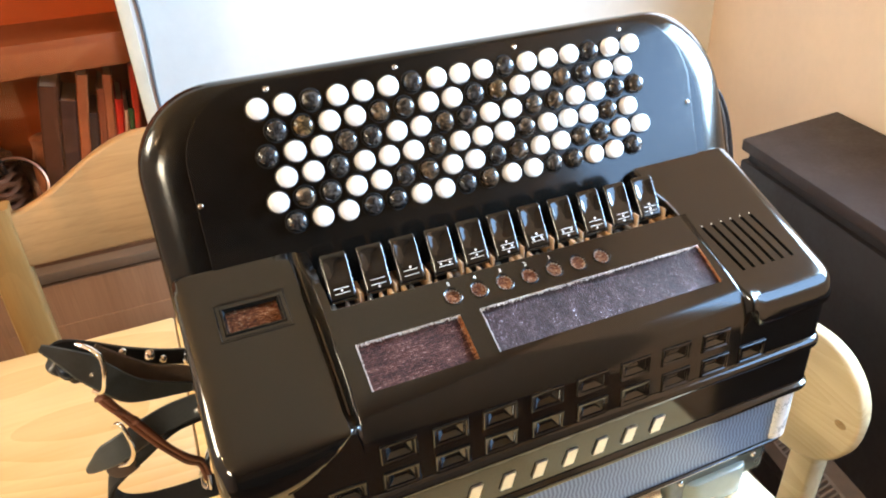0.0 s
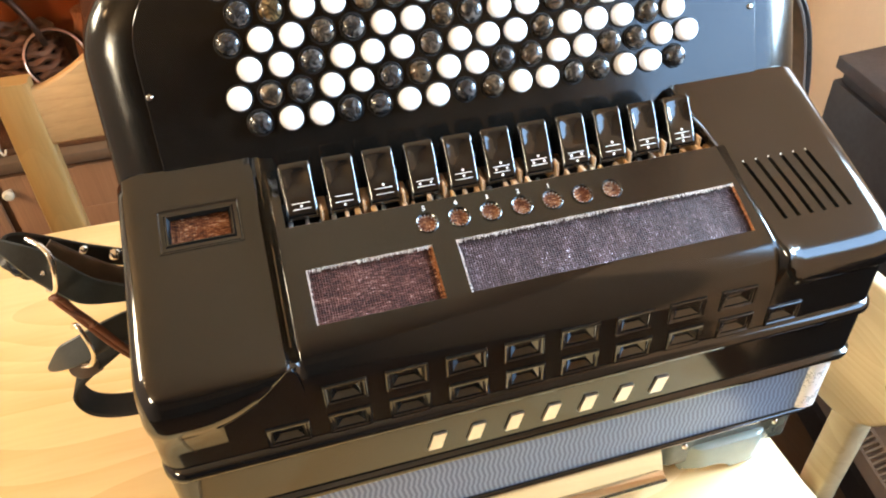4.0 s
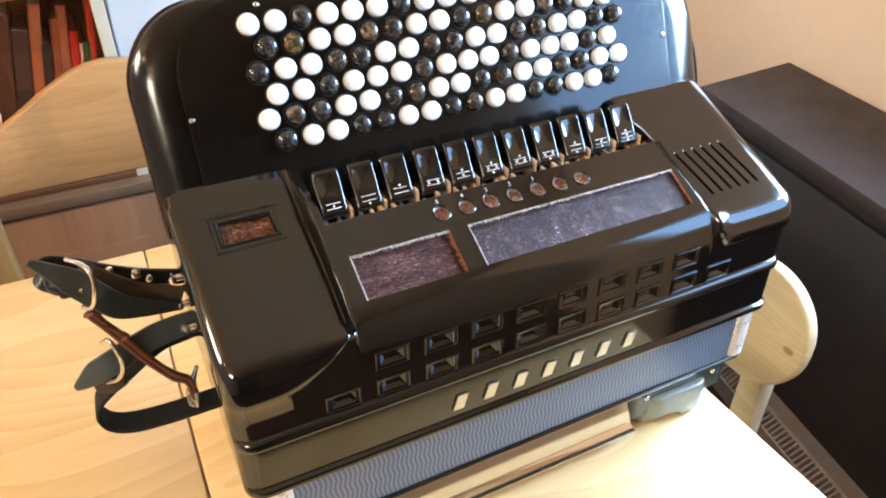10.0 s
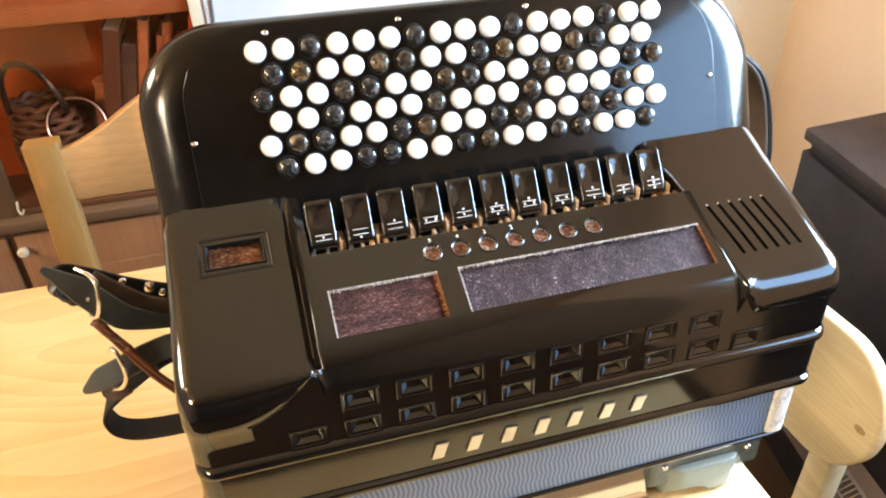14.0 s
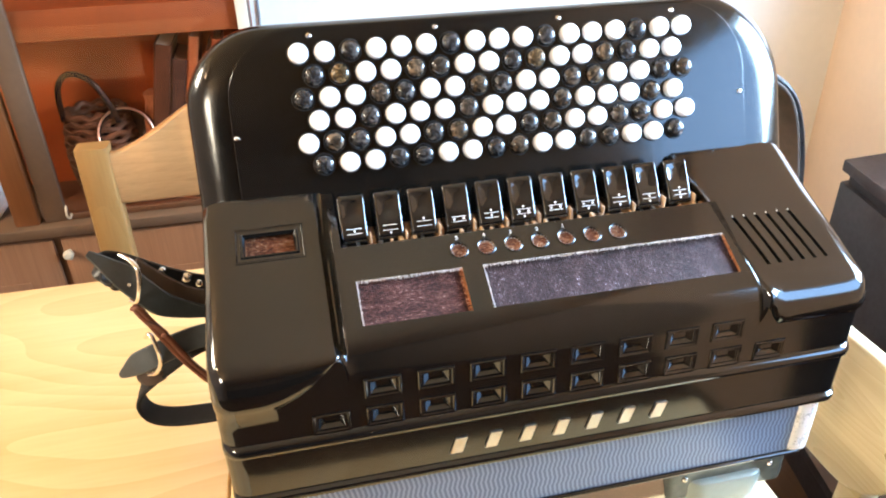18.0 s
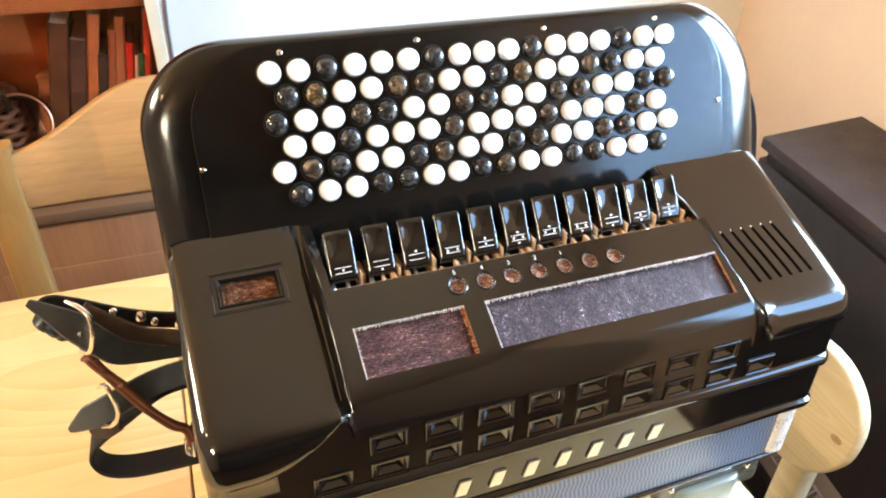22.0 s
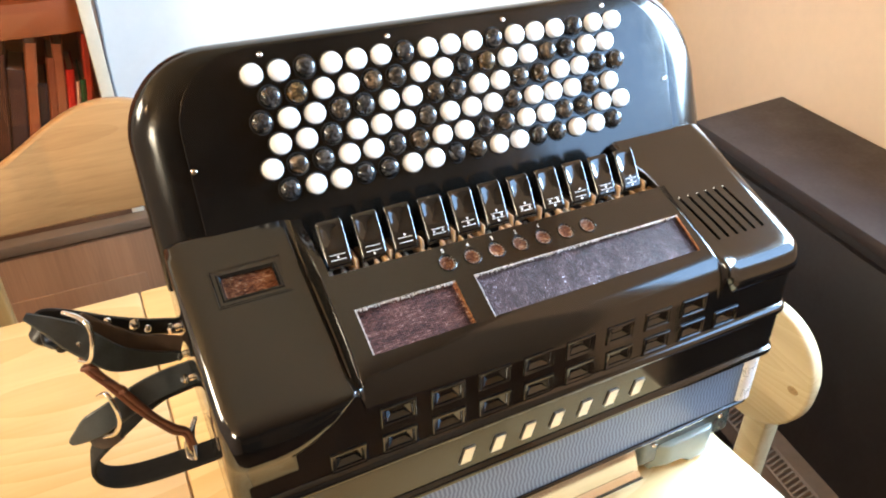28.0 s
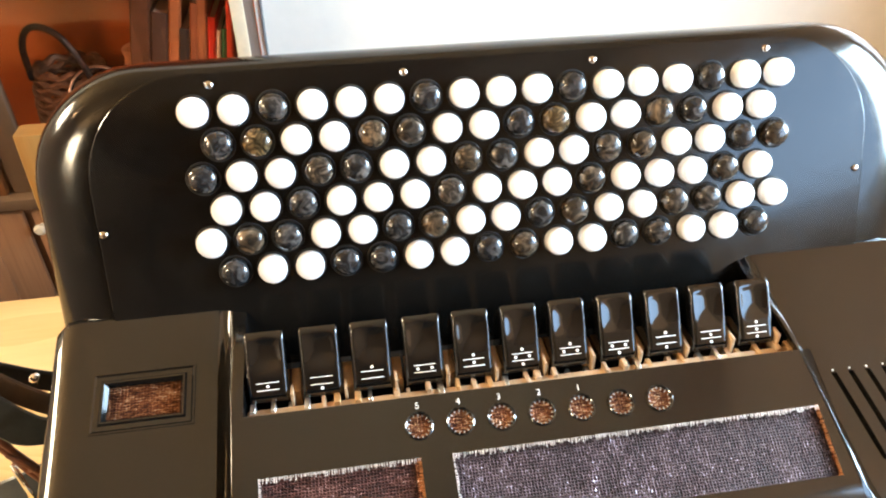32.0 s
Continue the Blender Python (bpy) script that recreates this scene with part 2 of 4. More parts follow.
ORANGE_BACK = wood("red_brown_back", (0.34, 0.080, 0.014), (0.48, 0.130, 0.027), scale=(0.7, 0.6, 0.6), rough=0.35, streak=0.25)
FLOORWOOD = wood("floor_boards", (0.055, 0.025, 0.012), (0.10, 0.05, 0.022), scale=(0.8, 0.8, 0.8), turn=(0, 0, 90), rough=0.4, streak=0.4)
GREYWOOD = plain("brown_counter_top", (0.13, 0.078, 0.045), 0.45, vary=0.15, scale=10)
CREAM = plain("cream_edge_trim", (0.62, 0.55, 0.42), 0.5, vary=0.08, scale=20)


def cloth_material(name, stops, stretch=(1, 3, 1), glints=(1, 2.5, 1)):
    """Woven brown-violet grille cloth: bright threads across and along, glints in the colour."""
    m, n, l, s = material(name)
    vec = mapped(n, l, (1, 1, 1))
    sep = n.new("ShaderNodeSeparateXYZ")
    l.new(vec, sep.inputs[0])
    waves = []
    for axis, k in (("X", 4200.0), ("Y", 5200.0)):
        mul = n.new("ShaderNodeMath")
        mul.operation, mul.inputs[1].default_value = "MULTIPLY", k
        l.new(sep.outputs[axis], mul.inputs[0])
        sn = n.new("ShaderNodeMath")
        sn.operation = "SINE"
        l.new(mul.outputs[0], sn.inputs[0])
        waves.append(sn.outputs[0])
    mm = n.new("ShaderNodeMath")
    mm.operation = "MAXIMUM"
    l.new(waves[0], mm.inputs[0])
    l.new(waves[1], mm.inputs[1])
    big = noisy(n, l, mapped(n, l, stretch), 55, 7, 0.75)
    glint = noisy(n, l, mapped(n, l, glints), 420, 3, 0.7)
    r = ramp(n, stops)
    mix = n.new("ShaderNodeMix")
    mix.inputs["Factor"].default_value = 0.6
    l.new(big.outputs["Fac"], mix.inputs["A"])
    l.new(glint.outputs["Fac"], mix.inputs["B"])
    woven = n.new("ShaderNodeMath")
    woven.operation, woven.inputs[1].default_value = "MULTIPLY_ADD", 0.030
    l.new(mm.outputs[0], woven.inputs[0])
    l.new(mix.outputs["Result"], woven.inputs[2])
    l.new(woven.outputs[0], r.inputs["Fac"])
    l.new(r.outputs["Color"], s.inputs["Base Color"])
    s.inputs["Roughness"].default_value, s.inputs["Metallic"].default_value = 0.34, 0.75
    ad = n.new("ShaderNodeMath")
    ad.operation = "MULTIPLY_ADD"
    ad.inputs[1].default_value = 4.0
    l.new(mix.outputs["Result"], ad.inputs[0])
    l.new(mm.outputs[0], ad.inputs[2])
    bumped(n, l, s, ad.outputs[0], 1.0, 0.0012)
    return m


def bellows_material():
    """Fine wavy blue-grey lines on black tape."""
    m, n, l, s = material("bellows_tape")
    vec = mapped(n, l, (1, 1, 1))
    sep = n.new("ShaderNodeSeparateXYZ")
    l.new(vec, sep.inputs[0])

    def op(kind, a, b=None, c=None):
        k = n.new("ShaderNodeMath")
        k.operation = kind
        for i, v in enumerate((a, b, c)):
            if v is None:
                continue
            if isinstance(v, (int, float)):
                k.inputs[i].default_value = v
            else:
                l.new(v, k.inputs[i])
        return k.outputs[0]

    run = op("ADD", sep.outputs["X"], sep.outputs["Y"])
    sway = op("SINE", op("MULTIPLY", sep.outputs["Z"], 340.0))
    line = op("SINE", op("MULTIPLY_ADD", run, 1750.0, op("MULTIPLY", sway, 1.3)))
    r = ramp(n, [(0.15, (0.098, 0.132, 0.205)), (0.6, (0.145, 0.190, 0.285)), (0.95, (0.21, 0.27, 0.385))])
    l.new(op("MULTIPLY_ADD", line, 0.5, 0.5), r.inputs["Fac"])
    l.new(r.outputs["Color"], s.inputs["Base Color"])
    s.inputs["Roughness"].default_value = 0.34
    bumped(n, l, s, line, 0.10, 0.0003)
    return m


CLOTH = cloth_material("violet_grille_cloth", [(0.42, (0.014, 0.006, 0.005)), (0.55, (0.056, 0.028, 0.025)), (0.63, (0.155, 0.100, 0.115)), (0.70, (0.85, 0.80, 0.90))], (1.8, 0.6, 1), (2.6, 1.1, 1))
RED_CLOTH = cloth_material("red_brown_grille_cloth", [(0.43, (0.022, 0.007, 0.005)), (0.55, (0.105, 0.036, 0.026)), (0.63, (0.27, 0.13, 0.105)), (0.71, (0.85, 0.70, 0.66))], (0.9, 2.8, 1), (0.9, 3.4, 1))
COPPER_CLOTH = cloth_material("copper_grille_cloth", [(0.42, (0.05, 0.011, 0.005)), (0.52, (0.24, 0.07, 0.024)), (0.59, (0.60, 0.27, 0.12)), (0.65, (0.98, 0.80, 0.62))], (0.9, 2.8, 1), (0.8, 3.4, 1))
BELLOWS = bellows_material()


# ---- mesh helpers ----
def mesh_of(bm, name, mat, smooth=40):
    bmesh.ops.recalc_face_normals(bm, faces=bm.faces)
    me = bpy.data.meshes.new(name)
    bm.to_mesh(me)
    bm.free()
    if mat:
        me.materials.append(mat)
    if smooth:
        me.polygons.foreach_set("use_smooth", [True] * len(me.polygons))
        me.set_sharp_from_angle(angle=radians(smooth))
    return me


def part(name, bm, mat, parent, label="", smooth=40, m=None):
    ob = new(name, mesh_of(bm, name, mat, smooth) if isinstance(bm, bmesh.types.BMesh) else bm)
    ob.parent = parent
    ob.matrix_parent_inverse = parent.matrix_basis.inverted()
    if m is not None:
        ob.matrix_basis = m
    if label:
        ob["label"] = label
    return ob


def thing(name, at, label, category, group="", kind=""):
    ob = new(name)
    ob.location = at
    ob.empty_display_size = 0.05
    bpy.context.view_layer.update()
    return tagged(ob, label, category, group, kind)


def solid(name, bm, mat, label="", category="", group="", kind="", smooth=40):
    return tagged(new(name, mesh_of(bm, name, mat, smooth)), label, category, group, kind)


def box(bm, x0, x1, y0, y1, z0, z1, bevel=0.0, m=None, seg=2):
    r = bmesh.ops.create_cube(bm, size=1.0)
    vs = r["verts"]
    for v in vs:
        v.co = Vector(((x0 + x1) / 2 + v.co.x * (x1 - x0), (y0 + y1) / 2 + v.co.y * (y1 - y0), (z0 + z1) / 2 + v.co.z * (z1 - z0)))
    if bevel:
        es = list({e for v in vs for e in v.link_edges})
        out = bmesh.ops.bevel(bm, geom=es, offset=bevel, segments=seg, profile=0.5, affect="EDGES")
        vs = list({v for f in out["faces"] for v in f.verts} | {v for v in vs if v.is_valid})
    if m is not None:
        for v in vs:
            v.co = m @ v.co
    return vs


def boxed(*a, **k):
    bm = bmesh.new()
    box(bm, *a, **k)
    return bm


def loft(bm, rings, cap=True, close=True):
    """Skins rings of equally many points."""
    vv = [[bm.verts.new(p) for p in ring] for ring in rings]
    n = len(rings[0])
    for a, b in zip(vv, vv[1:]):
        for i in range(n if close else n - 1):
            j = (i + 1) % n
            bm.faces.new((a[i], a[j], b[j], b[i]))
    if cap:
        bm.faces.new(vv[0])
        bm.faces.new(list(reversed(vv[-1])))
    return vv


def disc_rings(profile, seg, m=None):
    """A turned shape: profile of (radius, height) from foot to crown, as rings."""
    out = []
    for r, h in profile:
        ring = [Vector((r * math.cos(2 * math.pi * i / seg), r * math.sin(2 * math.pi * i / seg), h)) for i in range(seg)]
        out.append([m @ p for p in ring] if m is not None else ring)
    return out


def turned(profile, seg=20, m=None):
    bm = bmesh.new()
    loft(bm, disc_rings(profile, seg, m))
    return bm


def smooth_path(points, steps=6):
    pts = [Vector(p) for p in points]
    out = []
    for i in range(len(pts) - 1):
        p0, p1, p2, p3 = pts[max(0, i - 1)], pts[i], pts[i + 1], pts[min(len(pts) - 1, i + 2)]
        for k in range(steps):
            t = k / steps
            out.append(0.5 * ((2 * p1) + (p2 - p0) * t + (2 * p0 - 5 * p1 + 4 * p2 - p3) * t * t + (3 * p1 - p0 - 3 * p2 + p3) * t ** 3))
    return out + [pts[-1]]


def tube(bm, points, radius, seg=10, closed=False):
    up = Vector((0.31, 0.2, 0.93)).normalized()
    rings = []
    n = len(points)
    for i, p in enumerate(points):
        a, b = (points[i - 1], points[(i + 1) % n]) if closed else (points[max(0, i - 1)], points[min(n - 1, i + 1)])
        d = (Vector(b) - Vector(a)).normalized()
        s = d.cross(up).normalized()
        u = s.cross(d)
        r = radius(i / max(1, n - 1)) if callable(radius) else radius
        rings.append([Vector(p) + r * (math.cos(2 * math.pi * k / seg) * s + math.sin(2 * math.pi * k / seg) * u) for k in range(seg)])
    if closed:
        rings.append(rings[0])
        vv = loft(bm, rings[:-1], cap=False)
        for i in range(seg):
            j = (i + 1) % seg
            bm.faces.new((vv[-1][i], vv[-1][j], vv[0][j], vv[0][i]))
    else:
        loft(bm, rings)


def ribbon(bm, points, across, width, thick, steps=6, taper=None):
    """A strap: a smoothed line, the way across it at each given point, its width and thickness."""
    line, cross = smooth_path(points, steps), smooth_path(across, steps)
    rings = []
    n = len(line)
    for i, p in enumerate(line):
        d = (line[min(n - 1, i + 1)] - line[max(0, i - 1)]).normalized()
        c = (cross[i] - d * cross[i].dot(d)).normalized()
        k = c.cross(d)
        w = width * (taper(i / (n - 1)) if taper else 1)
        e = thick * 0.35
        rings.append([p + c * a + k * b for a, b in ((-w / 2, -thick / 2 + e), (-w / 2 + e, -thick / 2), (w / 2 - e, -thick / 2), (w / 2, -thick / 2 + e),
                                                     (w / 2, thick / 2 - e), (w / 2 - e, thick / 2), (-w / 2 + e, thick / 2), (-w / 2, thick / 2 - e))])
    loft(bm, rings)
    return bm


def carve(me, cutter_bm):
    """The mesh less the cutters, as a new mesh."""
    a, b = bpy.data.objects.new("a", me), bpy.data.objects.new("b", mesh_of(cutter_bm, "cut", None, 0))
    for o in (a, b):
        scene.collection.objects.link(o)
    mod = a.modifiers.new("cut", "BOOLEAN")
    mod.operation, mod.object, mod.solver = "DIFFERENCE", b, "EXACT"
    bpy.context.view_layer.update()
    out = bpy.data.meshes.new_from_object(a.evaluated_get(bpy.context.evaluated_depsgraph_get()))
    for o in (a, b):
        bpy.data.objects.remove(o)
    out.polygons.foreach_set("use_smooth", [True] * len(out.polygons))
    out.set_sharp_from_angle(angle=radians(35))
    return out


# ---- the room ----
FLOOR_T, TABLE_Z = 0.0, 0.735
solid("floor", boxed(-2.4, 1.9, -4.7, 1.3, -0.05, 0.0), FLOORWOOD, "reddish brown wooden floor", "floor", kind="structure")
solid("ceiling", boxed(-2.5, 2.0, -4.8, 1.4, 2.5, 2.56), CEILING, "plain tan ceiling, unseen", "ceiling", kind="structure")


def wall_with_openings(name, at, run, out, u0, u1, holes, mat, label):
    """A wall along run from u0 to u1 with openings w0..w1, z0..z1."""
    m = Matrix(((*run[:1], out[0], 0, at[0]), (run[1], out[1], 0, at[1]), (0, 0, 1, 0), (0, 0, 0, 1)))
    bm = bmesh.new()
    u = u0
    for w0, w1, z0, z1 in holes:
        box(bm, u, w0, 0.0, 0.12, 0, 2.5, m=m)
        box(bm, w0, w1, 0.0, 0.12, 0, z0, m=m)
        box(bm, w0, w1, 0.0, 0.12, z1, 2.5, m=m)
        u = w1
    box(bm, u, u1, 0.0, 0.12, 0, 2.5, m=m)
    solid(name, bm, mat, label, "wall", kind="structure")
    return m


EAST_HOLES, WEST_HOLES = [(-1.55, -0.35, 1.05, 1.60), (-0.25, 0.50, 1.10, 1.58)], [(-2.20, -1.50, 1.90, 2.38), (-0.05, 0.65, 1.88, 2.38)]
solid("wall_north", boxed(-2.4, 1.35, 1.04, 1.14, 0.0, 2.5), WHITEPAINT, "pale painted wall in full daylight", "wall", kind="structure")
WIN_M = wall_with_openings("wall_east", WALL_AT, WALL_RUN, WALL_OUT, -1.72, 0.62, EAST_HOLES, WALLPAINT, "warm beige painted window wall")
# Unseen wall, darker than the window wall so the case reflects less light.
wall_with_openings("wall_south_east", WALL_AT, WALL_RUN, WALL_OUT, -5.4, -1.72, [], DIM_ROOM_TAN, "unseen wall in dimmed tan, there for the reflections")
WEST_M = wall_with_openings("wall_west", Vector((-2.3, 0, 0)), Vector((0, 1, 0)), Vector((-1, 0, 0)), -4.7, 1.2, WEST_HOLES, WALLPAINT, "unseen warm beige wall with two high windows, one of them added")
# Unseen two-tone wall, added to give the lacquer dark bluish reflections.
wall = thing("wall_south", (0, -4.66, 0), "unseen wall, dimmed blue-grey below and tan above for the reflections", "wall", kind="structure")
part("dim_lower_wall", boxed(-2.4, 1.0, -4.72, -4.6, 0.0, 1.45), DIM_ROOM_BLUE, wall)
part("dim_upper_wall", boxed(-2.4, 1.0, -4.72, -4.602, 1.45, 2.5), DIM_ROOM_TAN, wall)


def window(name, m, w0, w1, z0, z1):
    w = thing(name, (0, 0, 0), "unseen white framed window let into the wall", "window", kind="structure")
    for a, b, c, d in ((w0, w1, z0, z0 + 0.05), (w0, w1, z1 - 0.05, z1), (w0, w0 + 0.05, z0 + 0.05, z1 - 0.05), (w1 - 0.05, w1, z0 + 0.05, z1 - 0.05),
                       ((w0 + w1) / 2 - 0.025, (w0 + w1) / 2 + 0.025, z0 + 0.05, z1 - 0.05)):
        part("window_frame", boxed(a, b, 0.02, 0.07, c, d, m=m), WHITEPAINT, w)
    part("window_sill", boxed(w0 - 0.03, w1 + 0.03, -0.05, 0.02, z0 - 0.03, z0, m=m), WHITEPAINT, w)
    return w


window("window_1", WIN_M, *EAST_HOLES[0])
window("window_2", WIN_M, *EAST_HOLES[1])
# This frame is added round the side light's opening.
window("added_window_3", WEST_M, *WEST_HOLES[0])
window("window_4", WEST_M, *WEST_HOLES[1])

# ---- the table ----
table = thing("dining_table", (-0.55, 0.02, 0), "light varnished pine table with a seam between its boards", "table")
SEAM = -0.252


def board(x0, x1, y0, y1):
    bm = boxed(x0, x1, y0, y1, TABLE_Z - 0.028, TABLE_Z, bevel=0.003)
    part("tabletop_board", bm, PINE, table)


board(SEAM + 0.0008, 0.203, -0.301, 0.345)
board(-1.25, SEAM - 0.0008, -0.301, 0.345)
for x0, x1, y0, y1 in ((-1.18, 0.13, -0.262, -0.242), (-1.18, 0.13, 0.286, 0.306)):
    part("apron", boxed(x0, x1, y0, y1, TABLE_Z - 0.118, TABLE_Z - 0.028, bevel=0.002), PINE, table)
for x0, x1 in ((-1.2, -1.18), (0.13, 0.15)):
    part("apron", boxed(x0, x1, -0.262, 0.306, TABLE_Z - 0.118, TABLE_Z - 0.028, bevel=0.002), PINE, table)
for x, y in ((-1.14, -0.21), (-1.14, 0.254), (0.09, -0.21), (0.09, 0.254)):
    part("leg", boxed(x - 0.032, x + 0.032, y - 0.032, y + 0.032, 0.0, TABLE_Z - 0.028, bevel=0.006), PINE, table)

TAN = plain("tan_card_strip", (0.44, 0.29, 0.175), 0.5, vary=0.3, scale=140)

THREAD = plain("pale_thread", (0.74, 0.69, 0.66), 0.4, metal=0.25, vary=0.35, scale=400)
CORD_COPPER = plain("copper_thread", (0.62, 0.26, 0.09), 0.35, metal=0.8, vary=0.4, scale=300)

STRAP_BROWN = plain("brown_strap_lining", (0.085, 0.055, 0.038), 0.7, vary=0.3, scale=90, bump=0.2)

# ---- the accordion ----
acc = thing("button_accordion", (0, -0.065, TABLE_Z), "glossy black chromatic button accordion resting on its bass side", "accordion")
LEAN_A = 0.3715
CA, SA = math.cos(LEAN_A), math.sin(LEAN_A)
KB = Matrix(((1, 0, 0, 0), (0, SA, -CA, 0), (0, CA, SA, 1.105), (0, 0, 0, 1)))


TAIL = [(-0.1708, 0.905), (-0.171, 0.8935), (-0.1728, 0.8925), (-0.1745, 0.8905), (-0.1750, 0.888), (-0.1745, 0.8855), (-0.1728, 0.8835), (-0.171, 0.8825), (-0.171, 0.848),
        (-0.1735, 0.8465), (-0.1742, 0.844), (-0.1735, 0.8415), (-0.168, 0.840), (0.035, 0.840), (0.040, 0.845), (0.040, 0.955), (0.02, 0.985)]


def end_profile():
    """The end caps bulge over the front."""
    return [(-0.0395, 1.0030), (-0.050, 0.9990), (-0.060, 0.9948), (-0.085, 0.9842), (-0.106, 0.9762), (-0.132, 0.9657), (-0.1560, 0.9555), (-0.1650, 0.9508), (-0.1702, 0.9455),
            (-0.1730, 0.9385), (-0.1755, 0.9300), (-0.1748, 0.9235), (-0.1708, 0.9175)] + TAIL


def lip_profile(k):
    """The end caps where the lower edge of the bulge sweeps up to the top edge: k from 1, full height, to 0."""
    out = []
    for i, (y, z) in enumerate(end_profile()):
        if 6 <= i <= 12:
            z = 0.9530 - (0.9530 - z) * k
            y = -0.1708 + (y + 0.1708) * k ** 0.6 if i > 6 else y - 0.0015 * (1 - k)
        out.append((y, z))
    return out


def solid_profile():
    """The raised middle section beyond the ends of the switch well."""
    return [(-0.0400, 1.0010), (-0.06, 0.9965), (-0.085, 0.9930), (-0.0998, 0.9878), (-0.130, 0.9732), (-0.153, 0.9610), (-0.1605, 0.9555), (-0.1655, 0.9490), (-0.1685, 0.9420),
            (-0.1703, 0.9350), (-0.1708, 0.9300), (-0.1708, 0.9250), (-0.1708, 0.9190)] + TAIL


def mid_profile():
    p = solid_profile()
    p[0:4] = [(-0.0400, 1.0000), (-0.0455, 0.972), (-0.0985, 0.969), (-0.0998, 0.9878)]
    return p


def shrink(p, d):
    """The profile drawn in by d at front and back, and a little at the top."""
    return [(-0.07 + (y + 0.07) * (1 - d / 0.105), z - 0.45 * d * min(1, max(0, (z - 0.93) / 0.03))) for y, z in p]


HALF = 0.2285


def treble_body():
    E, N, Q, M, S = end_profile(), lip_profile(0.12), lip_profile(0.42), mid_profile(), solid_profile()

    def blend(f, P, T, groove=0.0):
        return [(p[0] + (q[0] - p[0]) * f + (groove * 0.8 if 6 <= i < 12 else 0), p[1] + (q[1] - p[1]) * f - (groove if 0 < i < 8 else 0)) for i, (p, q) in enumerate(zip(P, T))]

    R = 0.014
    ends = []
    for k in range(9):
        a = math.pi / 2 * k / 8
        ends.append((-HALF + R * (1 - math.cos(a)), shrink(E, R * (1 - math.sin(a)))))
    row = list(ends)
    for k in range(15):
        f = k / 14
        row.append((-0.2035 + 0.0520 * f, lip_profile(1 - 0.88 * f ** 2.0)))
    row += [(-0.1505, blend(0, N, S, 0.0003)), (-0.1494, blend(0, N, S, 0.0012)), (-0.1484, blend(0, N, S, 0.0026)), (-0.1474, blend(0.05, N, S, 0.0036)), (-0.1464, blend(0.15, N, S, 0.0038)),
            (-0.1454, blend(0.35, N, S, 0.0030)), (-0.1444, blend(0.62, N, S, 0.0016)), (-0.1434, blend(0.86, N, S, 0.0004)), (-0.1424, blend(0.97, N, S)), (-0.1405, S)]
    row += [(-0.1372, S), (-0.1370, M), (-0.06, M), (0.04, M), (0.1390, M), (0.1392, S), (0.1408, S), (0.1418, blend(0.93, Q, S)), (0.1426, blend(0.75, Q, S)), (0.1434, blend(0.45, Q, S)),
            (0.1442, blend(0.18, Q, S, 0.0004)), (0.1450, blend(0.04, Q, S, 0.0005)), (0.1458, blend(0.0, Q, S, 0.0002))]
    for k in range(14):
        f = 1 - k / 13
        row.append((0.1464 + 0.0110 * (1 - f), lip_profile(0.84 - 0.42 * f ** 1.2)))
    F = lip_profile(0.84)
    row += [(0.185, F), (0.2060, F)] + [(HALF - R * (1 - math.cos(a)), shrink(F, R * (1 - math.sin(a)))) for a in [math.pi / 2 * k / 8 for k in range(8, -1, -1)]]
    bm = bmesh.new()
    loft(bm, [[Vector((x - (0.10 * (y + 0.155) + 0.001 if 0.139 < x < 0.15 and z > 0.93 else 0), y, z)) for y, z in p] for x, p in row])
    return mesh_of(bm, "treble_body", LACQUER, 50)


def slab_cut(bm, x0, x1, a, b, depth, above=0.01, skew=0.0):
    """A cutter over the slope from a to b, both (y, z)."""
    (ya, za), (yb, zb) = a, b
    k = math.hypot(yb - ya, zb - za)
    ny, nz = (zb - za) / k, -(yb - ya) / k
    if nz < 0:
        ny, nz = -ny, -nz
    pts = [(ya + ny * above, za + nz * above), (yb + ny * above, zb + nz * above), (yb - ny * depth, zb - nz * depth), (ya - ny * depth, za - nz * depth)]
    loft(bm, [[Vector((x + (skew if i in (1, 2) else 0), y, z)) for i, (y, z) in enumerate(pts)] for x in (x0, x1)])
    return (ny, nz)


W2, W3 = (-0.1312, -0.0600), (-0.0458, 0.1313)
WT, WB = (-0.1253, 0.9757), (-0.1540, 0.9605)
SQ = [(-0.170 + 0.0347 * i, 0.8938) for i in range(10)] + [(-0.170 + 0.0344 * i, 0.9166) for i in range(1, 9)]
SQ_W, SQ_H = 0.0245, 0.0155


def hole_at(i):
    """Middle of a sound hole on the slope in front of the switches."""
    dy = 0.0020 + 0.0002 * i
    return (-0.0590 + 0.0191 * i, -0.1105 - dy, 0.9829 - 0.50 * dy)


def on_end(y):
    """Height of the end caps' top over y."""
    P = end_profile()
    for (y0, z0), (y1, z1) in zip(P, P[1:9]):
        if y1 <= y <= y0:
            return z0 + (z1 - z0) * (y - y0) / (y1 - y0)
    return P[8][1]


def carved_body():
    me = treble_body()
    cut = bmesh.new()
    slab_cut(cut, *W2, WT, WB, 0.0022)
    slab_cut(cut, *W3, WT, WB, 0.0022)
    slab_cut(cut, -0.2015, -0.1665, (-0.0715, on_end(-0.0715)), (-0.0880, on_end(-0.0880)), 0.0035)
    for i in range(6):
        x = 0.1500 + 0.0092 * i
        slab_cut(cut, x, x + 0.0030, (-0.107, on_end(-0.107)), (-0.148, on_end(-0.148)), 0.0019, skew=0.006)
    for x, z in SQ:
        fx, fz = 0.0036, 0.003
        rings = []
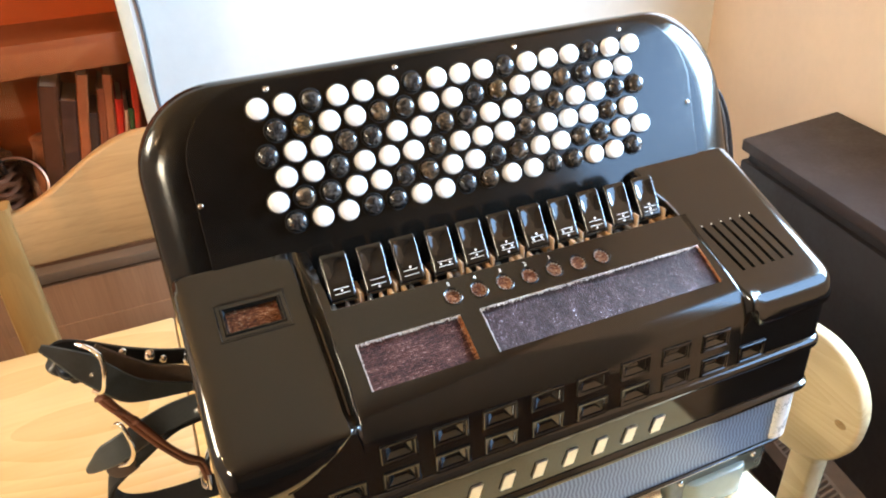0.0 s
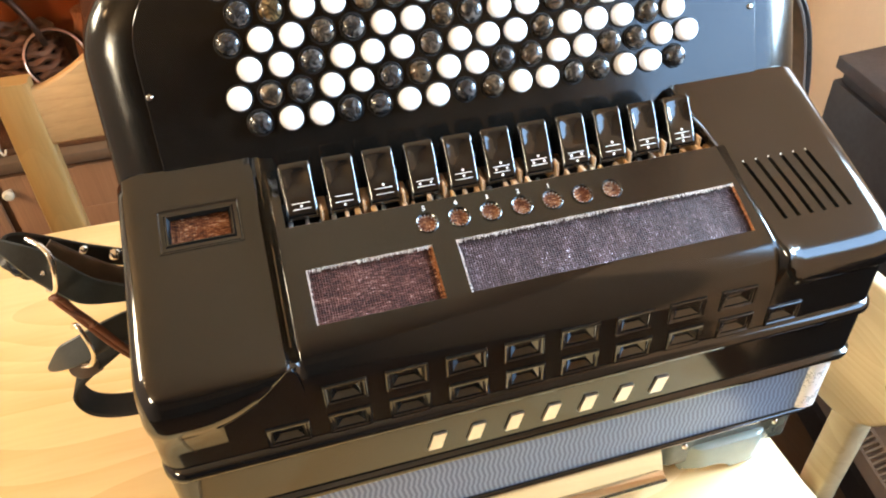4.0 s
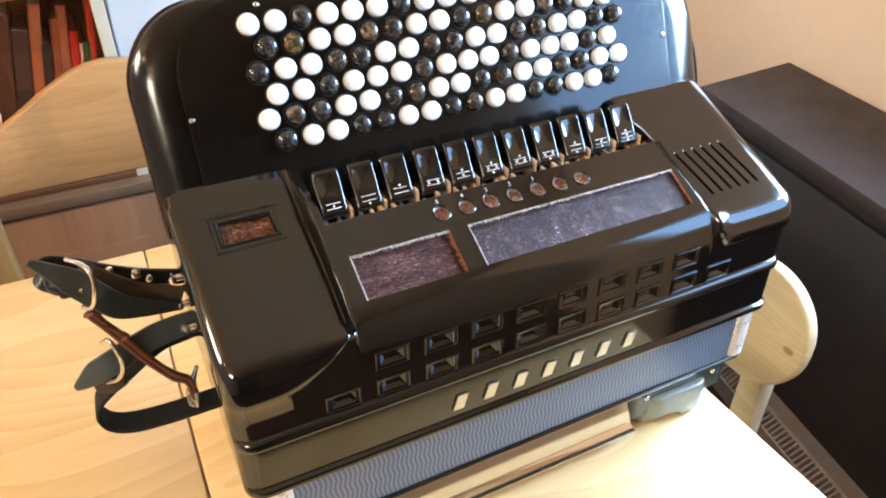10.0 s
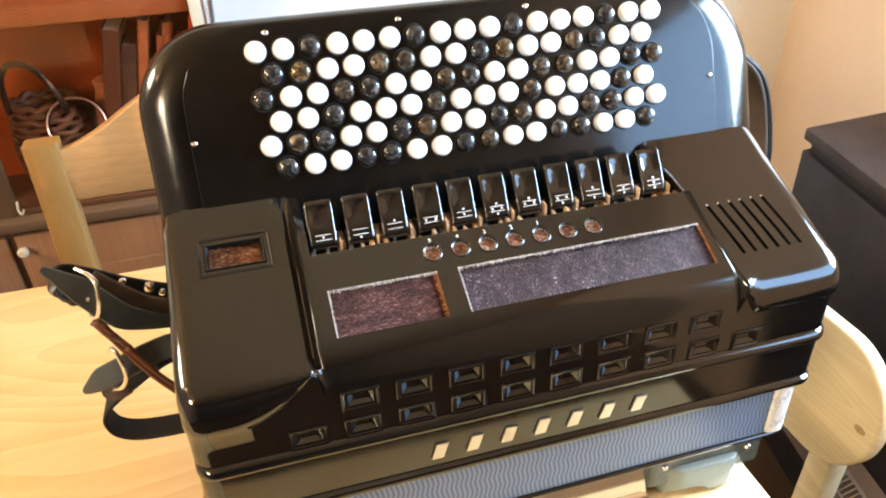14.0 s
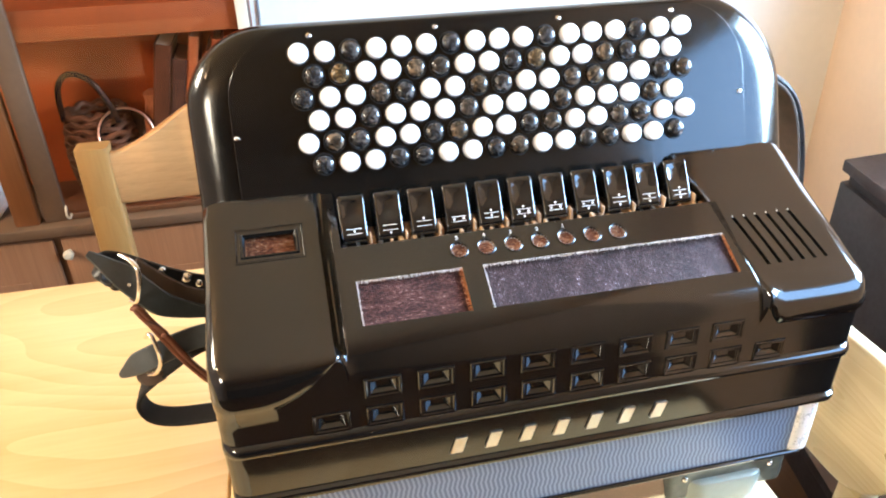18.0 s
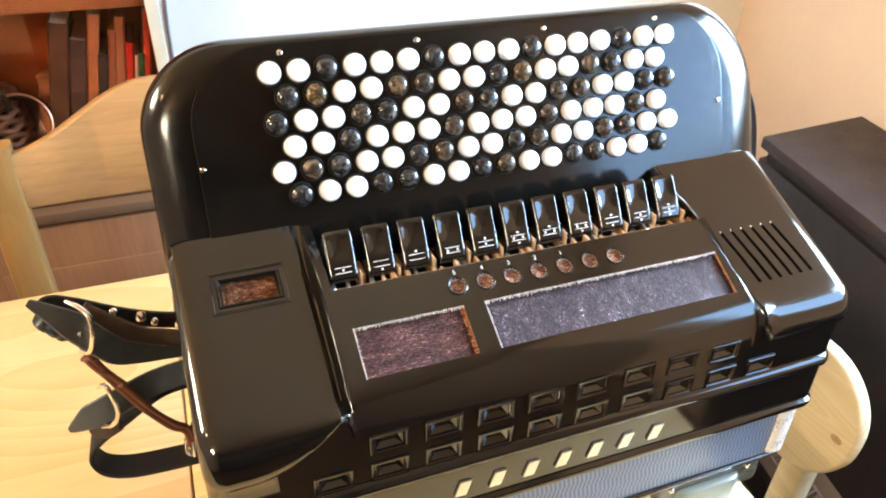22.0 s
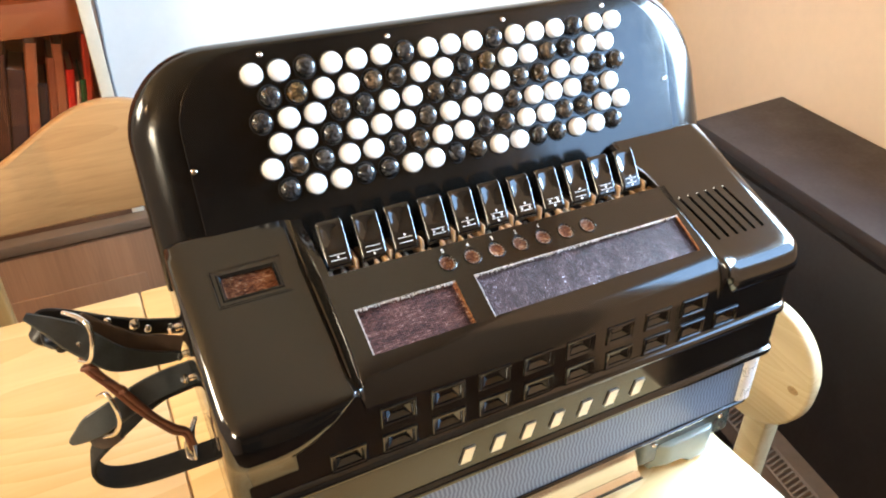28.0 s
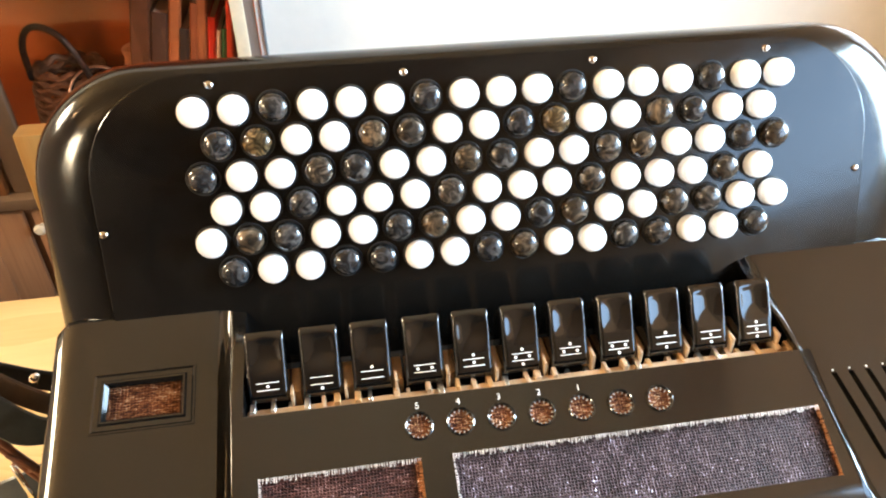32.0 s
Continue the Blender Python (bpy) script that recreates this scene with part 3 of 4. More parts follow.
        for y, e in ((-0.190, 0.0), (-0.1712, 0.0), (-0.1676, 0.0042)):
            rings.append([Vector((x + fx + e + sx * (SQ_W - 2 * fx - 2 * e), y, z + fz + e * 0.6 + sz * (SQ_H - 2 * fz - 1.2 * e))) for sx, sz in ((0, 0), (1, 0), (1, 1), (0, 1))])
        loft(cut, rings)
    for i in range(7):
        m = Matrix.Translation(hole_at(i)) @ Matrix.Rotation(radians(28), 4, "X")
        loft(cut, disc_rings([(0.0060, -0.0018), (0.0060, 0.006)], 20, m))
    return carve(me, cut)


body = part("treble_body", carved_body(), None, acc, "glossy black moulded case")
body.data.materials.clear()
body.data.materials.append(LACQUER)


# White dots paint the glints at the upper ends of the slots.
for i in range(6):
    part("slot_end_glint", turned([(0.0005, -0.001), (0.0005, 0.0005), (0.0002, 0.0007)], 8, Matrix.Translation((0.1513 + 0.0092 * i, -0.1058, on_end(-0.1058)))), INK, body)


def frame_ring(x, z):
    """A raised rim round one front pocket."""
    bm = bmesh.new()
    outs = []
    for e, y in ((0.0, -0.1704), (0.0003, -0.1716), (0.0009, -0.1721), (0.0016, -0.1720), (0.0022, -0.1715), (0.0031, -0.1714), (0.0037, -0.1700)):
        outs.append([Vector((x + e + sx * (SQ_W - 2 * e), y, z + e * 0.85 + sz * (SQ_H - 1.7 * e))) for sx, sz in ((0, 0), (1, 0), (1, 1), (0, 1))])
    loft(bm, outs, cap=False)
    return bm


for x, z in SQ:
    part("vent_rim", frame_ring(x, z), LACQUER, body, smooth=30)


def cloth_patch(x0, x1, a, b, depth):
    (ya, za), (yb, zb) = a, b
    k = math.hypot(yb - ya, zb - za)
    ny, nz = -(za - zb) / k, (ya - yb) / k
    bm = bmesh.new()
    nx, nv = max(8, int((x1 - x0) / 0.004)), 8
    rnd = random.Random(7)
    grid = [[bm.verts.new((x0 + (x1 - x0) * i / nx, ya + (yb - ya) * j / nv - ny * (depth + (rnd.random() - 0.5) * 0.0004), za + (zb - za) * j / nv - nz * (depth + (rnd.random() - 0.5) * 0.0004)))
             for j in range(nv + 1)] for i in range(nx + 1)]
    for i in range(nx):
        for j in range(nv):
            bm.faces.new((grid[i][j], grid[i + 1][j], grid[i + 1][j + 1], grid[i][j + 1]))
    return bm


def frayed_edge(x0, x1, seed):
    """Bright cut threads standing along the upper edge of a window."""
    rnd = random.Random(seed)
    bm = bmesh.new()
    dy, dz = WB[0] - WT[0], WB[1] - WT[1]
    x = x0
    while x < x1:
        long, w = rnd.uniform(0.02, 0.075), rnd.uniform(0.0002, 0.0005)
        h = rnd.uniform(0.0002, 0.0006)
        a, b = (WT[0], WT[1] + 0.0002), (WT[0] + dy * long, WT[1] + dz * long + 0.0001)
        loft(bm, [[Vector((xx, y, z)) for y, z in (a, b, (b[0], b[1] - h), (a[0], a[1] - h))] for xx in (x, x + w)])
        x += w + rnd.uniform(0.0002, 0.0009)
    return bm


def frayed_side(x, wide, seed):
    """Short threads across a side edge of a window."""
    rnd = random.Random(seed)
    bm = bmesh.new()
    for i in range(34):
        f = (i + rnd.random() * 0.7) / 34
        y, z = WT[0] + (WB[0] - WT[0]) * f, WT[1] + (WB[1] - WT[1]) * f
        w = rnd.uniform(0.4, 1.0) * wide
        box(bm, min(x, x + w), max(x, x + w), y - 0.0002, y + 0.0002, z - 0.0006, z + 0.0001)
    return bm


for x0, x1, seed in ((*W2, 4), (*W3, 5)):
    part("frayed_edge", frayed_edge(x0, x1, seed), THREAD, body, "bright frayed threads along the cloth", smooth=0)
    part("frayed_edge", frayed_side(x0, 0.0013, seed + 8), THREAD, body, "bright frayed threads along the cloth", smooth=0)
    part("frayed_edge", frayed_side(x1, -0.0022, seed + 9), CORD_COPPER, body, "copper coloured frayed threads", smooth=0)
    part("frayed_edge", cloth_patch(x1 - (0.0030 if x1 < 0 else 0.0018), x1 - 0.0001, WT, WB, 0.0007), COPPER_CLOTH, body, "copper coloured cut edge of the cloth", smooth=80)


part("grille_cloth", cloth_patch(*W2, WT, WB, 0.0014), RED_CLOTH, body, "woven reddish brown grille cloth", smooth=80)
part("grille_cloth", cloth_patch(*W3, WT, WB, 0.0014), CLOTH, body, "woven brown and violet grille cloth", smooth=80)
part("grille_cloth", cloth_patch(-0.2015, -0.1665, (-0.0715, on_end(-0.0715)), (-0.0880, on_end(-0.0880)), 0.0030), COPPER_CLOTH, body, "small woven copper brown grille cloth", smooth=80)


def window_bezel(x0, x1, a, b):
    """A moulded double rim round the small window."""
    (ya, za), (yb, zb) = a, b
    k = math.hypot(yb - ya, zb - za)
    sy, sz = (yb - ya) / k, (zb - za) / k
    ny, nz = sz, -sy
    if nz < 0:
        ny, nz = -ny, -nz
    bm = bmesh.new()
    outs = []
    for e, h in ((0.006, -0.0005), (0.0058, 0.0006), (0.005, 0.0008), (0.0042, 0.0002), (0.0020, 0.0002), (0.0012, 0.0013), (0.0004, 0.0012), (-0.0012, -0.0010)):
        ring = []
        for X, s in ((x0 - e, -e), (x1 + e, -e), (x1 + e, k + e), (x0 - e, k + e)):
            ring.append(Vector((X, ya + sy * s + ny * h, za + sz * s + nz * h)))
        outs.append(ring)
    loft(bm, outs, cap=False)
    return bm


part("window_rim", window_bezel(-0.2015, -0.1665, (-0.0715, on_end(-0.0715)), (-0.0880, on_end(-0.0880))), LACQUER, body, smooth=30)
frays = random.Random(21)
for i in range(7):
    m = Matrix.Translation(hole_at(i)) @ Matrix.Rotation(radians(28), 4, "X")
    bm = bmesh.new()
    loft(bm, disc_rings([(0.0061, -0.001), (0.0065, 0.0004), (0.0061, 0.0007), (0.0056, 0.0003), (0.0054, -0.0014)], 24, m), cap=False)
    part("sound_hole_rim", bm, LACQUER, body)
    part("sound_hole_cloth", turned([(0.0059, -0.0018), (0.0059, -0.0012), (0.002, -0.0010)], 20, m), COPPER_CLOTH, body)
    bm = bmesh.new()
    for k in range(15):
        a = 2 * math.pi * k / 15
        c, n = math.cos(a), math.sin(a)
        box(bm, -0.0002, 0.0002, 0.0043 + 0.0006 * frays.random(), 0.0057, -0.0011, -0.0005, m=m @ Matrix.Rotation(a, 4, "Z"))
    part("frayed_edge", bm, THREAD, body, "bright cut threads round the hole", smooth=0)
    if i < 5:
        digit = bpy.data.curves.new("position_number", "FONT")
        digit.body, digit.size, digit.extrude, digit.align_x = "54321"[i], 0.0042, 0.0001, "CENTER"
        made = bpy.data.objects.new("position_number", digit)
        scene.collection.objects.link(made)
        bpy.context.view_layer.update()
        flat = bpy.data.meshes.new_from_object(made.evaluated_get(bpy.context.evaluated_depsgraph_get()))
        bpy.data.objects.remove(made)
        flat.materials.clear()
        flat.materials.append(INK)
        part("position_number", flat, None, body, "small white number", m=m @ Matrix.Translation((0, 0.0078, 0.0009)))

# keyboard plate, in its own slanted frame: x along, y up the face, z out of it
def arched(x0, x1, y_low, top, rl, rx, ry):
    """A sheet's outline with its two upper corners rounded, the second one as an ellipse."""
    pts = [Vector((x0, y_low))]
    for k in range(13):
        a = math.pi - math.pi / 2 * k / 12
        pts.append(Vector((x0 + rl + rl * math.cos(a), top - rl + rl * math.sin(a))))
    for k in range(13):
        a = math.pi / 2 - math.pi / 2 * k / 12
        pts.append(Vector((x1 - rx + rx * math.cos(a), top - ry + ry * math.sin(a))))
    pts.append(Vector((x1, y_low)))
    return pts


def plate_outline(e):
    return arched(-0.2310 + e, 0.2420 - 1.42 * e, -0.142, 0.0122 - 0.42 * e, 0.058 - 0.3 * e, 0.070 - 0.5 * e, 0.078 - 0.3 * e)


def keyboard_plate():
    bm = bmesh.new()
    rings = []
    for e, h in ((0.006, -0.042), (0.0015, -0.040), (0.0, -0.036), (0.0, -0.020), (0.0006, -0.0165), (0.0022, -0.0130), (0.0048, -0.0098), (0.0085, -0.0068), (0.013, -0.0043), (0.018, -0.0026), (0.024, -0.0013), (0.031, -0.0008)):
        rings.append([KB @ Vector((p.x, p.y, h)) for p in plate_outline(e)])
    loft(bm, rings)
    return bm


plate = part("keyboard_plate", keyboard_plate(), PANEL, acc, "glossy black keyboard plate with rounded shoulders", smooth=60)


def inner_panel():
    bm = bmesh.new()
    rings = []
    for e, h in ((0.0, -0.0025), (0.0, 0.0001), (0.0004, 0.0004), (0.0009, 0.0005)):
        rings.append([KB @ Vector((p.x, p.y, h)) for p in arched(-0.2005 + e, 0.1985 - e, -0.1425, 0.0058 - e, 0.050 - e, 0.052 - e, 0.054 - e)])
    loft(bm, rings)
    return bm


part("button_panel", inner_panel(), PANEL, plate, "black panel screwed over the buttons", smooth=20)

ROWS_OF = ("WWBWWWBWWWBWWWBWW", "BBWWBBWWBBWWBBWW", "BWWBBWWBBWWBBWWBB", "WWBWWWBWWWBWWWBW", "WBBWWBBWWBBWWBBWW", "BWWBBWWBBWWBBWWB")
WHITE_B = mesh_of(turned([(0.0071, -0.002), (0.0071, 0.0046), (0.0069, 0.0054), (0.0064, 0.0058), (0.004, 0.0061), (0.0014, 0.0062)], 28), "white_button", PEARL, 50)
BLACK_B = mesh_of(turned([(0.0069, -0.002), (0.0069, 0.0034), (0.0067, 0.0044), (0.0060, 0.0054), (0.0048, 0.0062), (0.0032, 0.0067), (0.0012, 0.0069)], 28), "black_button", SMOKE, 60)
# Flat dark ring stands in for the shaded gap round a button.
GAP_RING = bmesh.new()
loft(GAP_RING, disc_rings([(0.0083, 0.0004), (0.0083, 0.0008), (0.0080, 0.0010), (0.0075, 0.0009), (0.0072, 0.0005)], 24), cap=False)
GAP_RING = mesh_of(GAP_RING, "button_gap_shade", PIT, 40)
wob = random.Random(3)
for r, row in enumerate(ROWS_OF):
    for k, c in enumerate(row):
        x = -0.1485 + 0.01832 * (k + (0.5 if r % 2 else 0))
        y = -(0.0121 + 0.0157 * r)
        m = KB @ Matrix.Translation((x, y, 0))
        part("button_gap_shade", GAP_RING, None, plate, m=m)
        tilt = Matrix.Rotation(radians(wob.uniform(-2.2, 2.2)), 4, "X") @ Matrix.Rotation(radians(wob.uniform(-2.2, 2.2)), 4, "Y")
        b = part("button", WHITE_B if c == "W" else BLACK_B, None, plate, "round white plastic button" if c == "W" else "round black pearl button",
                 m=m @ Matrix.Translation((0, 0, wob.uniform(-0.0004, 0.0004))) @ tilt)
SCREW = mesh_of(turned([(0.0020, -0.001), (0.0020, 0.0009), (0.0015, 0.0014), (0.0006, 0.0016)], 14), "screw", CHROME, 50)
for x, y in ((-0.140, 0.0), (-0.0489, 0.0), (0.0456, 0.0), (0.138, 0.0), (-0.198, -0.0665), (0.194, -0.0665)):
    part("screw", SCREW, None, plate, m=KB @ Matrix.Translation((x, y, 0)))

# register switches in their well
part("switch_well_floor", boxed(-0.1368, 0.1388, -0.085, -0.046, 0.9685, 0.9725), PIT, acc)
part("switch_rail", boxed(-0.1366, 0.1386, -0.0980, -0.0912, 0.9690, 0.9822, bevel=0.0006), TAN, acc, "tan ledge under the switches")
chips = random.Random(11)
for i in range(34):
    x = -0.134 + 0.0081 * i + chips.uniform(-0.002, 0.002)
    part("lever_tip", boxed(x - 0.0012, x + chips.uniform(0.0006, 0.0020), -0.0945 + chips.uniform(-0.0012, 0.001), -0.0880, 0.9736, 0.9835 + chips.uniform(-0.002, 0.0022), bevel=0.0003, seg=1), chips.choice((TAN, BRASS, DULL_METAL)), acc)
SYMBOLS = ("m", "b", "a", "lr", "am", "alrb", "alr", "lrb", "ab", "mb", "amb")
TOP_Y, TOP_Z, RUN_Y, RUN_Z = -0.0720, 1.0115, -0.0176, -0.0255


def switch_mesh():
    """A steep key with rounded edges: a dish in its upper half, a plain lower half, a dark heel behind."""
    bm = bmesh.new()
    w, rows, r = 0.0093, [], 0.0021
    k = math.hypot(RUN_Y, RUN_Z)
    ny, nz = RUN_Z / k, -RUN_Y / k
    side = [(-w + r * (1 - math.cos(a)), r * (1 - math.sin(a))) for a in [math.pi / 2 * i / 6 for i in range(7)]]
    inner = [(-w + r + (2 * w - 2 * r) * i / 16, 0.0) for i in range(1, 16)]
    for x, e in side + inner + [(-a, b) for a, b in reversed(side)]:
        prof = [(-0.0790, 0.9795), (TOP_Y + RUN_Y + 0.0010, TOP_Z + RUN_Z - 0.0022)]
        for i in range(21):
            f = i / 20
            g = min(1, max(0, (0.66 - (1 - f)) / 0.30))
            g = g * g * (3 - 2 * g) * min(1, (1 - f) / 0.16)
            d = e + 0.0015 * g * max(0, 1 - (x / 0.0080) ** 2) + (0.0009 * ((0.06 - f) / 0.06) ** 2 if f < 0.06 else 0) + (0.0010 * ((f - 0.94) / 0.06) ** 2 if f > 0.94 else 0)
            prof.append((TOP_Y + RUN_Y * (1 - f) - ny * d, TOP_Z + RUN_Z * (1 - f) - nz * d))
        prof += [(-0.0700, 1.0112 - e), (-0.0670, 1.0085 - e), (-0.0640, 1.0030 - e), (-0.0630, 0.990), (-0.0640, 0.9760)]
        rows.append([Vector((x, y, z)) for y, z in prof])
    loft(bm, rows)
    return mesh_of(bm, "register_switch", LACQUER, 35)


SWITCH = switch_mesh()
SWITCH_X = [-0.1262, -0.1013, -0.0775, -0.0525, -0.0287, -0.0047, 0.0195, 0.0442, 0.0688, 0.0925, 0.1172]
SLOPE = Matrix.Translation((0, TOP_Y + RUN_Y * 0.79, TOP_Z + RUN_Z * 0.79)) @ Matrix.Rotation(math.atan2(-RUN_Z, -RUN_Y), 4, "X")
for x, sym in zip(SWITCH_X, SYMBOLS):
    sw = part("register_switch", SWITCH, None, acc, "black rocker switch with white register marks", m=Matrix.Translation((x, 0, 0)))
    m = Matrix.Translation((x, 0, 0)) @ SLOPE
    for y in (-0.0017, 0.0017):
        part("mark_line", boxed(-0.0052, 0.0052, y - 0.00022, y + 0.00022, -0.0002, 0.0003, m=m), INK, sw)
    spots = {"m": [(0, 0)], "a": [(0, 0.0036)], "b": [(0, -0.0036)], "l": [(-0.0034, 0)], "r": [(0.0034, 0)]}
    for ch in sym:
        for dx, dy in spots[ch]:
            part("mark_dot", turned([(0.0008, -0.0002), (0.0008, 0.0003), (0.0003, 0.0003)], 10, m @ Matrix.Translation((dx, dy, 0))), INK, sw)
    part("lever", boxed(x + 0.0098, x + 0.0146, -0.0850, -0.0690, 0.9730, 0.9855 + 0.0012 * math.sin(x * 900), bevel=0.0006), BRASS, acc)
    part("lever", boxed(x + 0.0100, x + 0.0114, -0.0905, -0.0840, 0.9730, 0.9895 + 0.0012 * math.sin(x * 700), bevel=0.0003), TAN, acc)

# brand plate letters, left as plain slanted bars
BAR = bmesh.new()
loft(BAR, [[Vector((x + z * 0.3, y, z)) for x, z in ((-0.0042, 0.0), (0.0042, 0.0), (0.0042, 0.0128), (-0.0042, 0.0128))] for y in (0.001, -0.0009)])
BAR = mesh_of(BAR, "badge_bar", DULL_METAL, 0)
for i in range(7):
    part("badge_bar", BAR, None, acc, "raised silver bar", m=Matrix.Translation((-0.0765 + 0.0247 * i, -0.1716, 0.8565)))

# bellows, their frames and metal corners
def rounded_rect(x0, x1, y0, y1, r, z, seg=6):
    pts = []
    for cx, cy, a0 in ((x1 - r, y1 - r, 0), (x0 + r, y1 - r, 90), (x0 + r, y0 + r, 180), (x1 - r, y0 + r, 270)):
        for k in range(seg + 1):
            a = radians(a0 + 90 * k / seg)
            pts.append(Vector((cx + r * math.cos(a), cy + r * math.sin(a), z)))
    return pts


bm = bmesh.new()
rings = []
FOLDS = 9
for i in range(FOLDS * 2 + 1):
    e = 0.0 if i % 2 else 0.0003
    rings.append(rounded_rect(-0.2135 + e, 0.2115 - e, -0.1685 + e, 0.034 - e, 0.004, 0.7895 + (0.8405 - 0.7895) * i / (FOLDS * 2)))
loft(bm, rings)
part("bellows", bm, BELLOWS, acc, "closed black bellows with wavy blue-grey lines", smooth=25)
for sx in (-1, 1):
    for y0, y1 in ((-0.1715, -0.152), (0.020, 0.037)):
        bm = bmesh.new()
        rings = []
        x0, x1 = (-0.2185, -0.1975) if sx < 0 else (0.1965, 0.2165)
        for i in range(45):
            e = 0.0 if i % 2 else 0.0003
            rings.append(rounded_rect(x0 + e, x1 - e, y0 + e, y1 - e, 0.007, 0.7905 + (0.8400 - 0.7905) * i / 44, 4))
        loft(bm, rings)
        part("bellows_corner", bm, CORNER, acc, "ribbed bright metal corner", smooth=25)


def slab(x0, x1, y0, y1, r, levels):
    bm = bmesh.new()
    loft(bm, [rounded_rect(x0 + e, x1 - e, y0 + e, y1 - e, max(0.002, r - e), z) for z, e in levels])
    return bm


part("bass_rim", slab(-0.220, 0.218, -0.1710, 0.038, 0.012, [(0.7858, 0.002), (0.7864, 0.0004), (0.7880, 0.0), (0.7890, 0.0006), (0.7896, 0.002)]), LACQUER, acc)
part("bass_body", slab(-0.212, 0.206, -0.1480, 0.032, 0.012, [(0.746, 0.006), (0.7475, 0.002), (0.751, 0.0), (0.7862, 0.0)]), BASS_REFLECTION_GREY, acc, "glossy bass case, the table's grey reflection in its colour")
for x0, x1 in ((-0.212, -0.1235), (0.0985, 0.206)):
    part("bass_front", slab(x0, x1, -0.1645, -0.1475, 0.007, [(0.7495, 0.003), (0.7510, 0.0008), (0.754, 0.0), (0.7862, 0.0)]), BASS_REFLECTION_GREY, acc, "glossy end of the bass case, the table's grey reflection in its colour")
for x, y in ((-0.170, -0.150), (0.150, -0.150), (-0.170, 0.012), (0.150, 0.012)):
    bm = slab(x - 0.036, x + 0.036, y - 0.021, y + 0.018, 0.017, [(TABLE_Z, 0.006), (TABLE_Z + 0.0012, 0.0022), (TABLE_Z + 0.005, 0.0), (0.7655, 0.0), (0.7685, 0.0012), (0.770, 0.004)])
    scoop = turned([(0.001, -1.0), (0.5, -0.87), (0.87, -0.5), (1.0, 0.0), (0.87, 0.5), (0.5, 0.87), (0.001, 1.0)], 24, Matrix.Translation((x - 0.016, y - 0.020, TABLE_Z + 0.001)) @ Matrix.Diagonal((0.022, 0.016, 0.0125, 1)))
    foot = carve(mesh_of(bm, "foot", FOOT_REFLECTION_GREY), scoop)
    part("foot", foot, None, acc, "rounded moulded foot with a scooped front, grey reflection in its colour")
for x in (-0.138, 0.113, 0.189):
    part("rivet", turned([(0.0026, -0.001), (0.0026, 0.001), (0.0018, 0.002), (0.0006, 0.0024)], 14, Matrix.Translation((x, -0.1646, 0.7735)) @ Matrix.Rotation(radians(90), 4, "X")), CHROME, acc)
bm = bmesh.new()
rings = []
for x in (-0.1228, 0.0980):
    rings.append([Vector((x, y, z)) for y, z in ((-0.1484, 0.7856), (-0.1496, 0.7856), (-0.1650, 0.7556), (-0.1660, 0.7516), (-0.1684, 0.7498), (-0.1742, 0.7488), (-0.1742, 0.7476), (-0.1680, 0.7484), (-0.1648, 0.7500), (-0.1634, 0.7546))])
loft(bm, rings)
part("mirror_plate", bm, CHROME, acc, "polished chrome plate with a turned-out lower lip", smooth=30)


# ---- shoulder straps, still buckled to the case ----
def buckle(name, at, tall, wide, out, up, parent, r=0.0016):
    """A rounded wire frame."""
    o, u, c = Vector(out).normalized(), Vector(up).normalized(), Vector(at)
    pts = []
    for k in range(28):
        a = 2 * math.pi * k / 28
        ca, sa = math.cos(a), math.sin(a)
        pts.append(c + o * (wide / 2) * math.copysign(abs(ca) ** 0.55, ca) + u * (tall / 2) * math.copysign(abs(sa) ** 0.55, sa))
    bm = bmesh.new()
    tube(bm, pts, r, 8, closed=True)
    return part(name, bm, CHROME, parent, "bright wire buckle", smooth=60)


def tongue(f):
    return min(1.0, 0.25 + 2.6 * f) if f < 0.3 else 1.0


def wire(name, points, r, parent, label):
    bm = bmesh.new()
    tube(bm, smooth_path(points, 5), r, 8)
    return part(name, bm, CHROME, parent, label, smooth=60)


st1 = part("shoulder_strap", ribbon(bmesh.new(), [(-0.224, 0.022, 0.8955), (-0.236, 0.020, 0.9005), (-0.254, 0.0155, 0.9095), (-0.276, 0.010, 0.9235), (-0.297, 0.006, 0.9385), (-0.3120, 0.003, 0.9465), (-0.3180, -0.003, 0.9440), (-0.3150, -0.008, 0.9400), (-0.305, -0.009, 0.9330)],
                                    [(0.30, 0.25, 0.9)] * 6 + [(0.35, 0.4, 0.8)] * 3, 0.0130, 0.0034), LEATHER, acc, "black leather shoulder strap end with rivets")
part("strap_tongue", ribbon(bmesh.new(), [(-0.3200, -0.011, 0.9600), (-0.309, -0.015, 0.9515), (-0.298, -0.018, 0.9410), (-0.287, -0.021, 0.9285), (-0.275, -0.021, 0.9140), (-0.261, -0.014, 0.9020), (-0.248, -0.007, 0.8930), (-0.233, -0.001, 0.8850)],
                            [(0.5, 0.52, 0.6)] * 5 + [(0.4, 0.3, 0.7)] * 3, 0.0195, 0.0030,
                            taper=lambda f: tongue(f) * (1.0 if f < 0.55 else 1.0 - 1.45 * (f - 0.55))), TONGUE_SHEEN, st1, "pointed leather tongue, grey sheen in its colour")
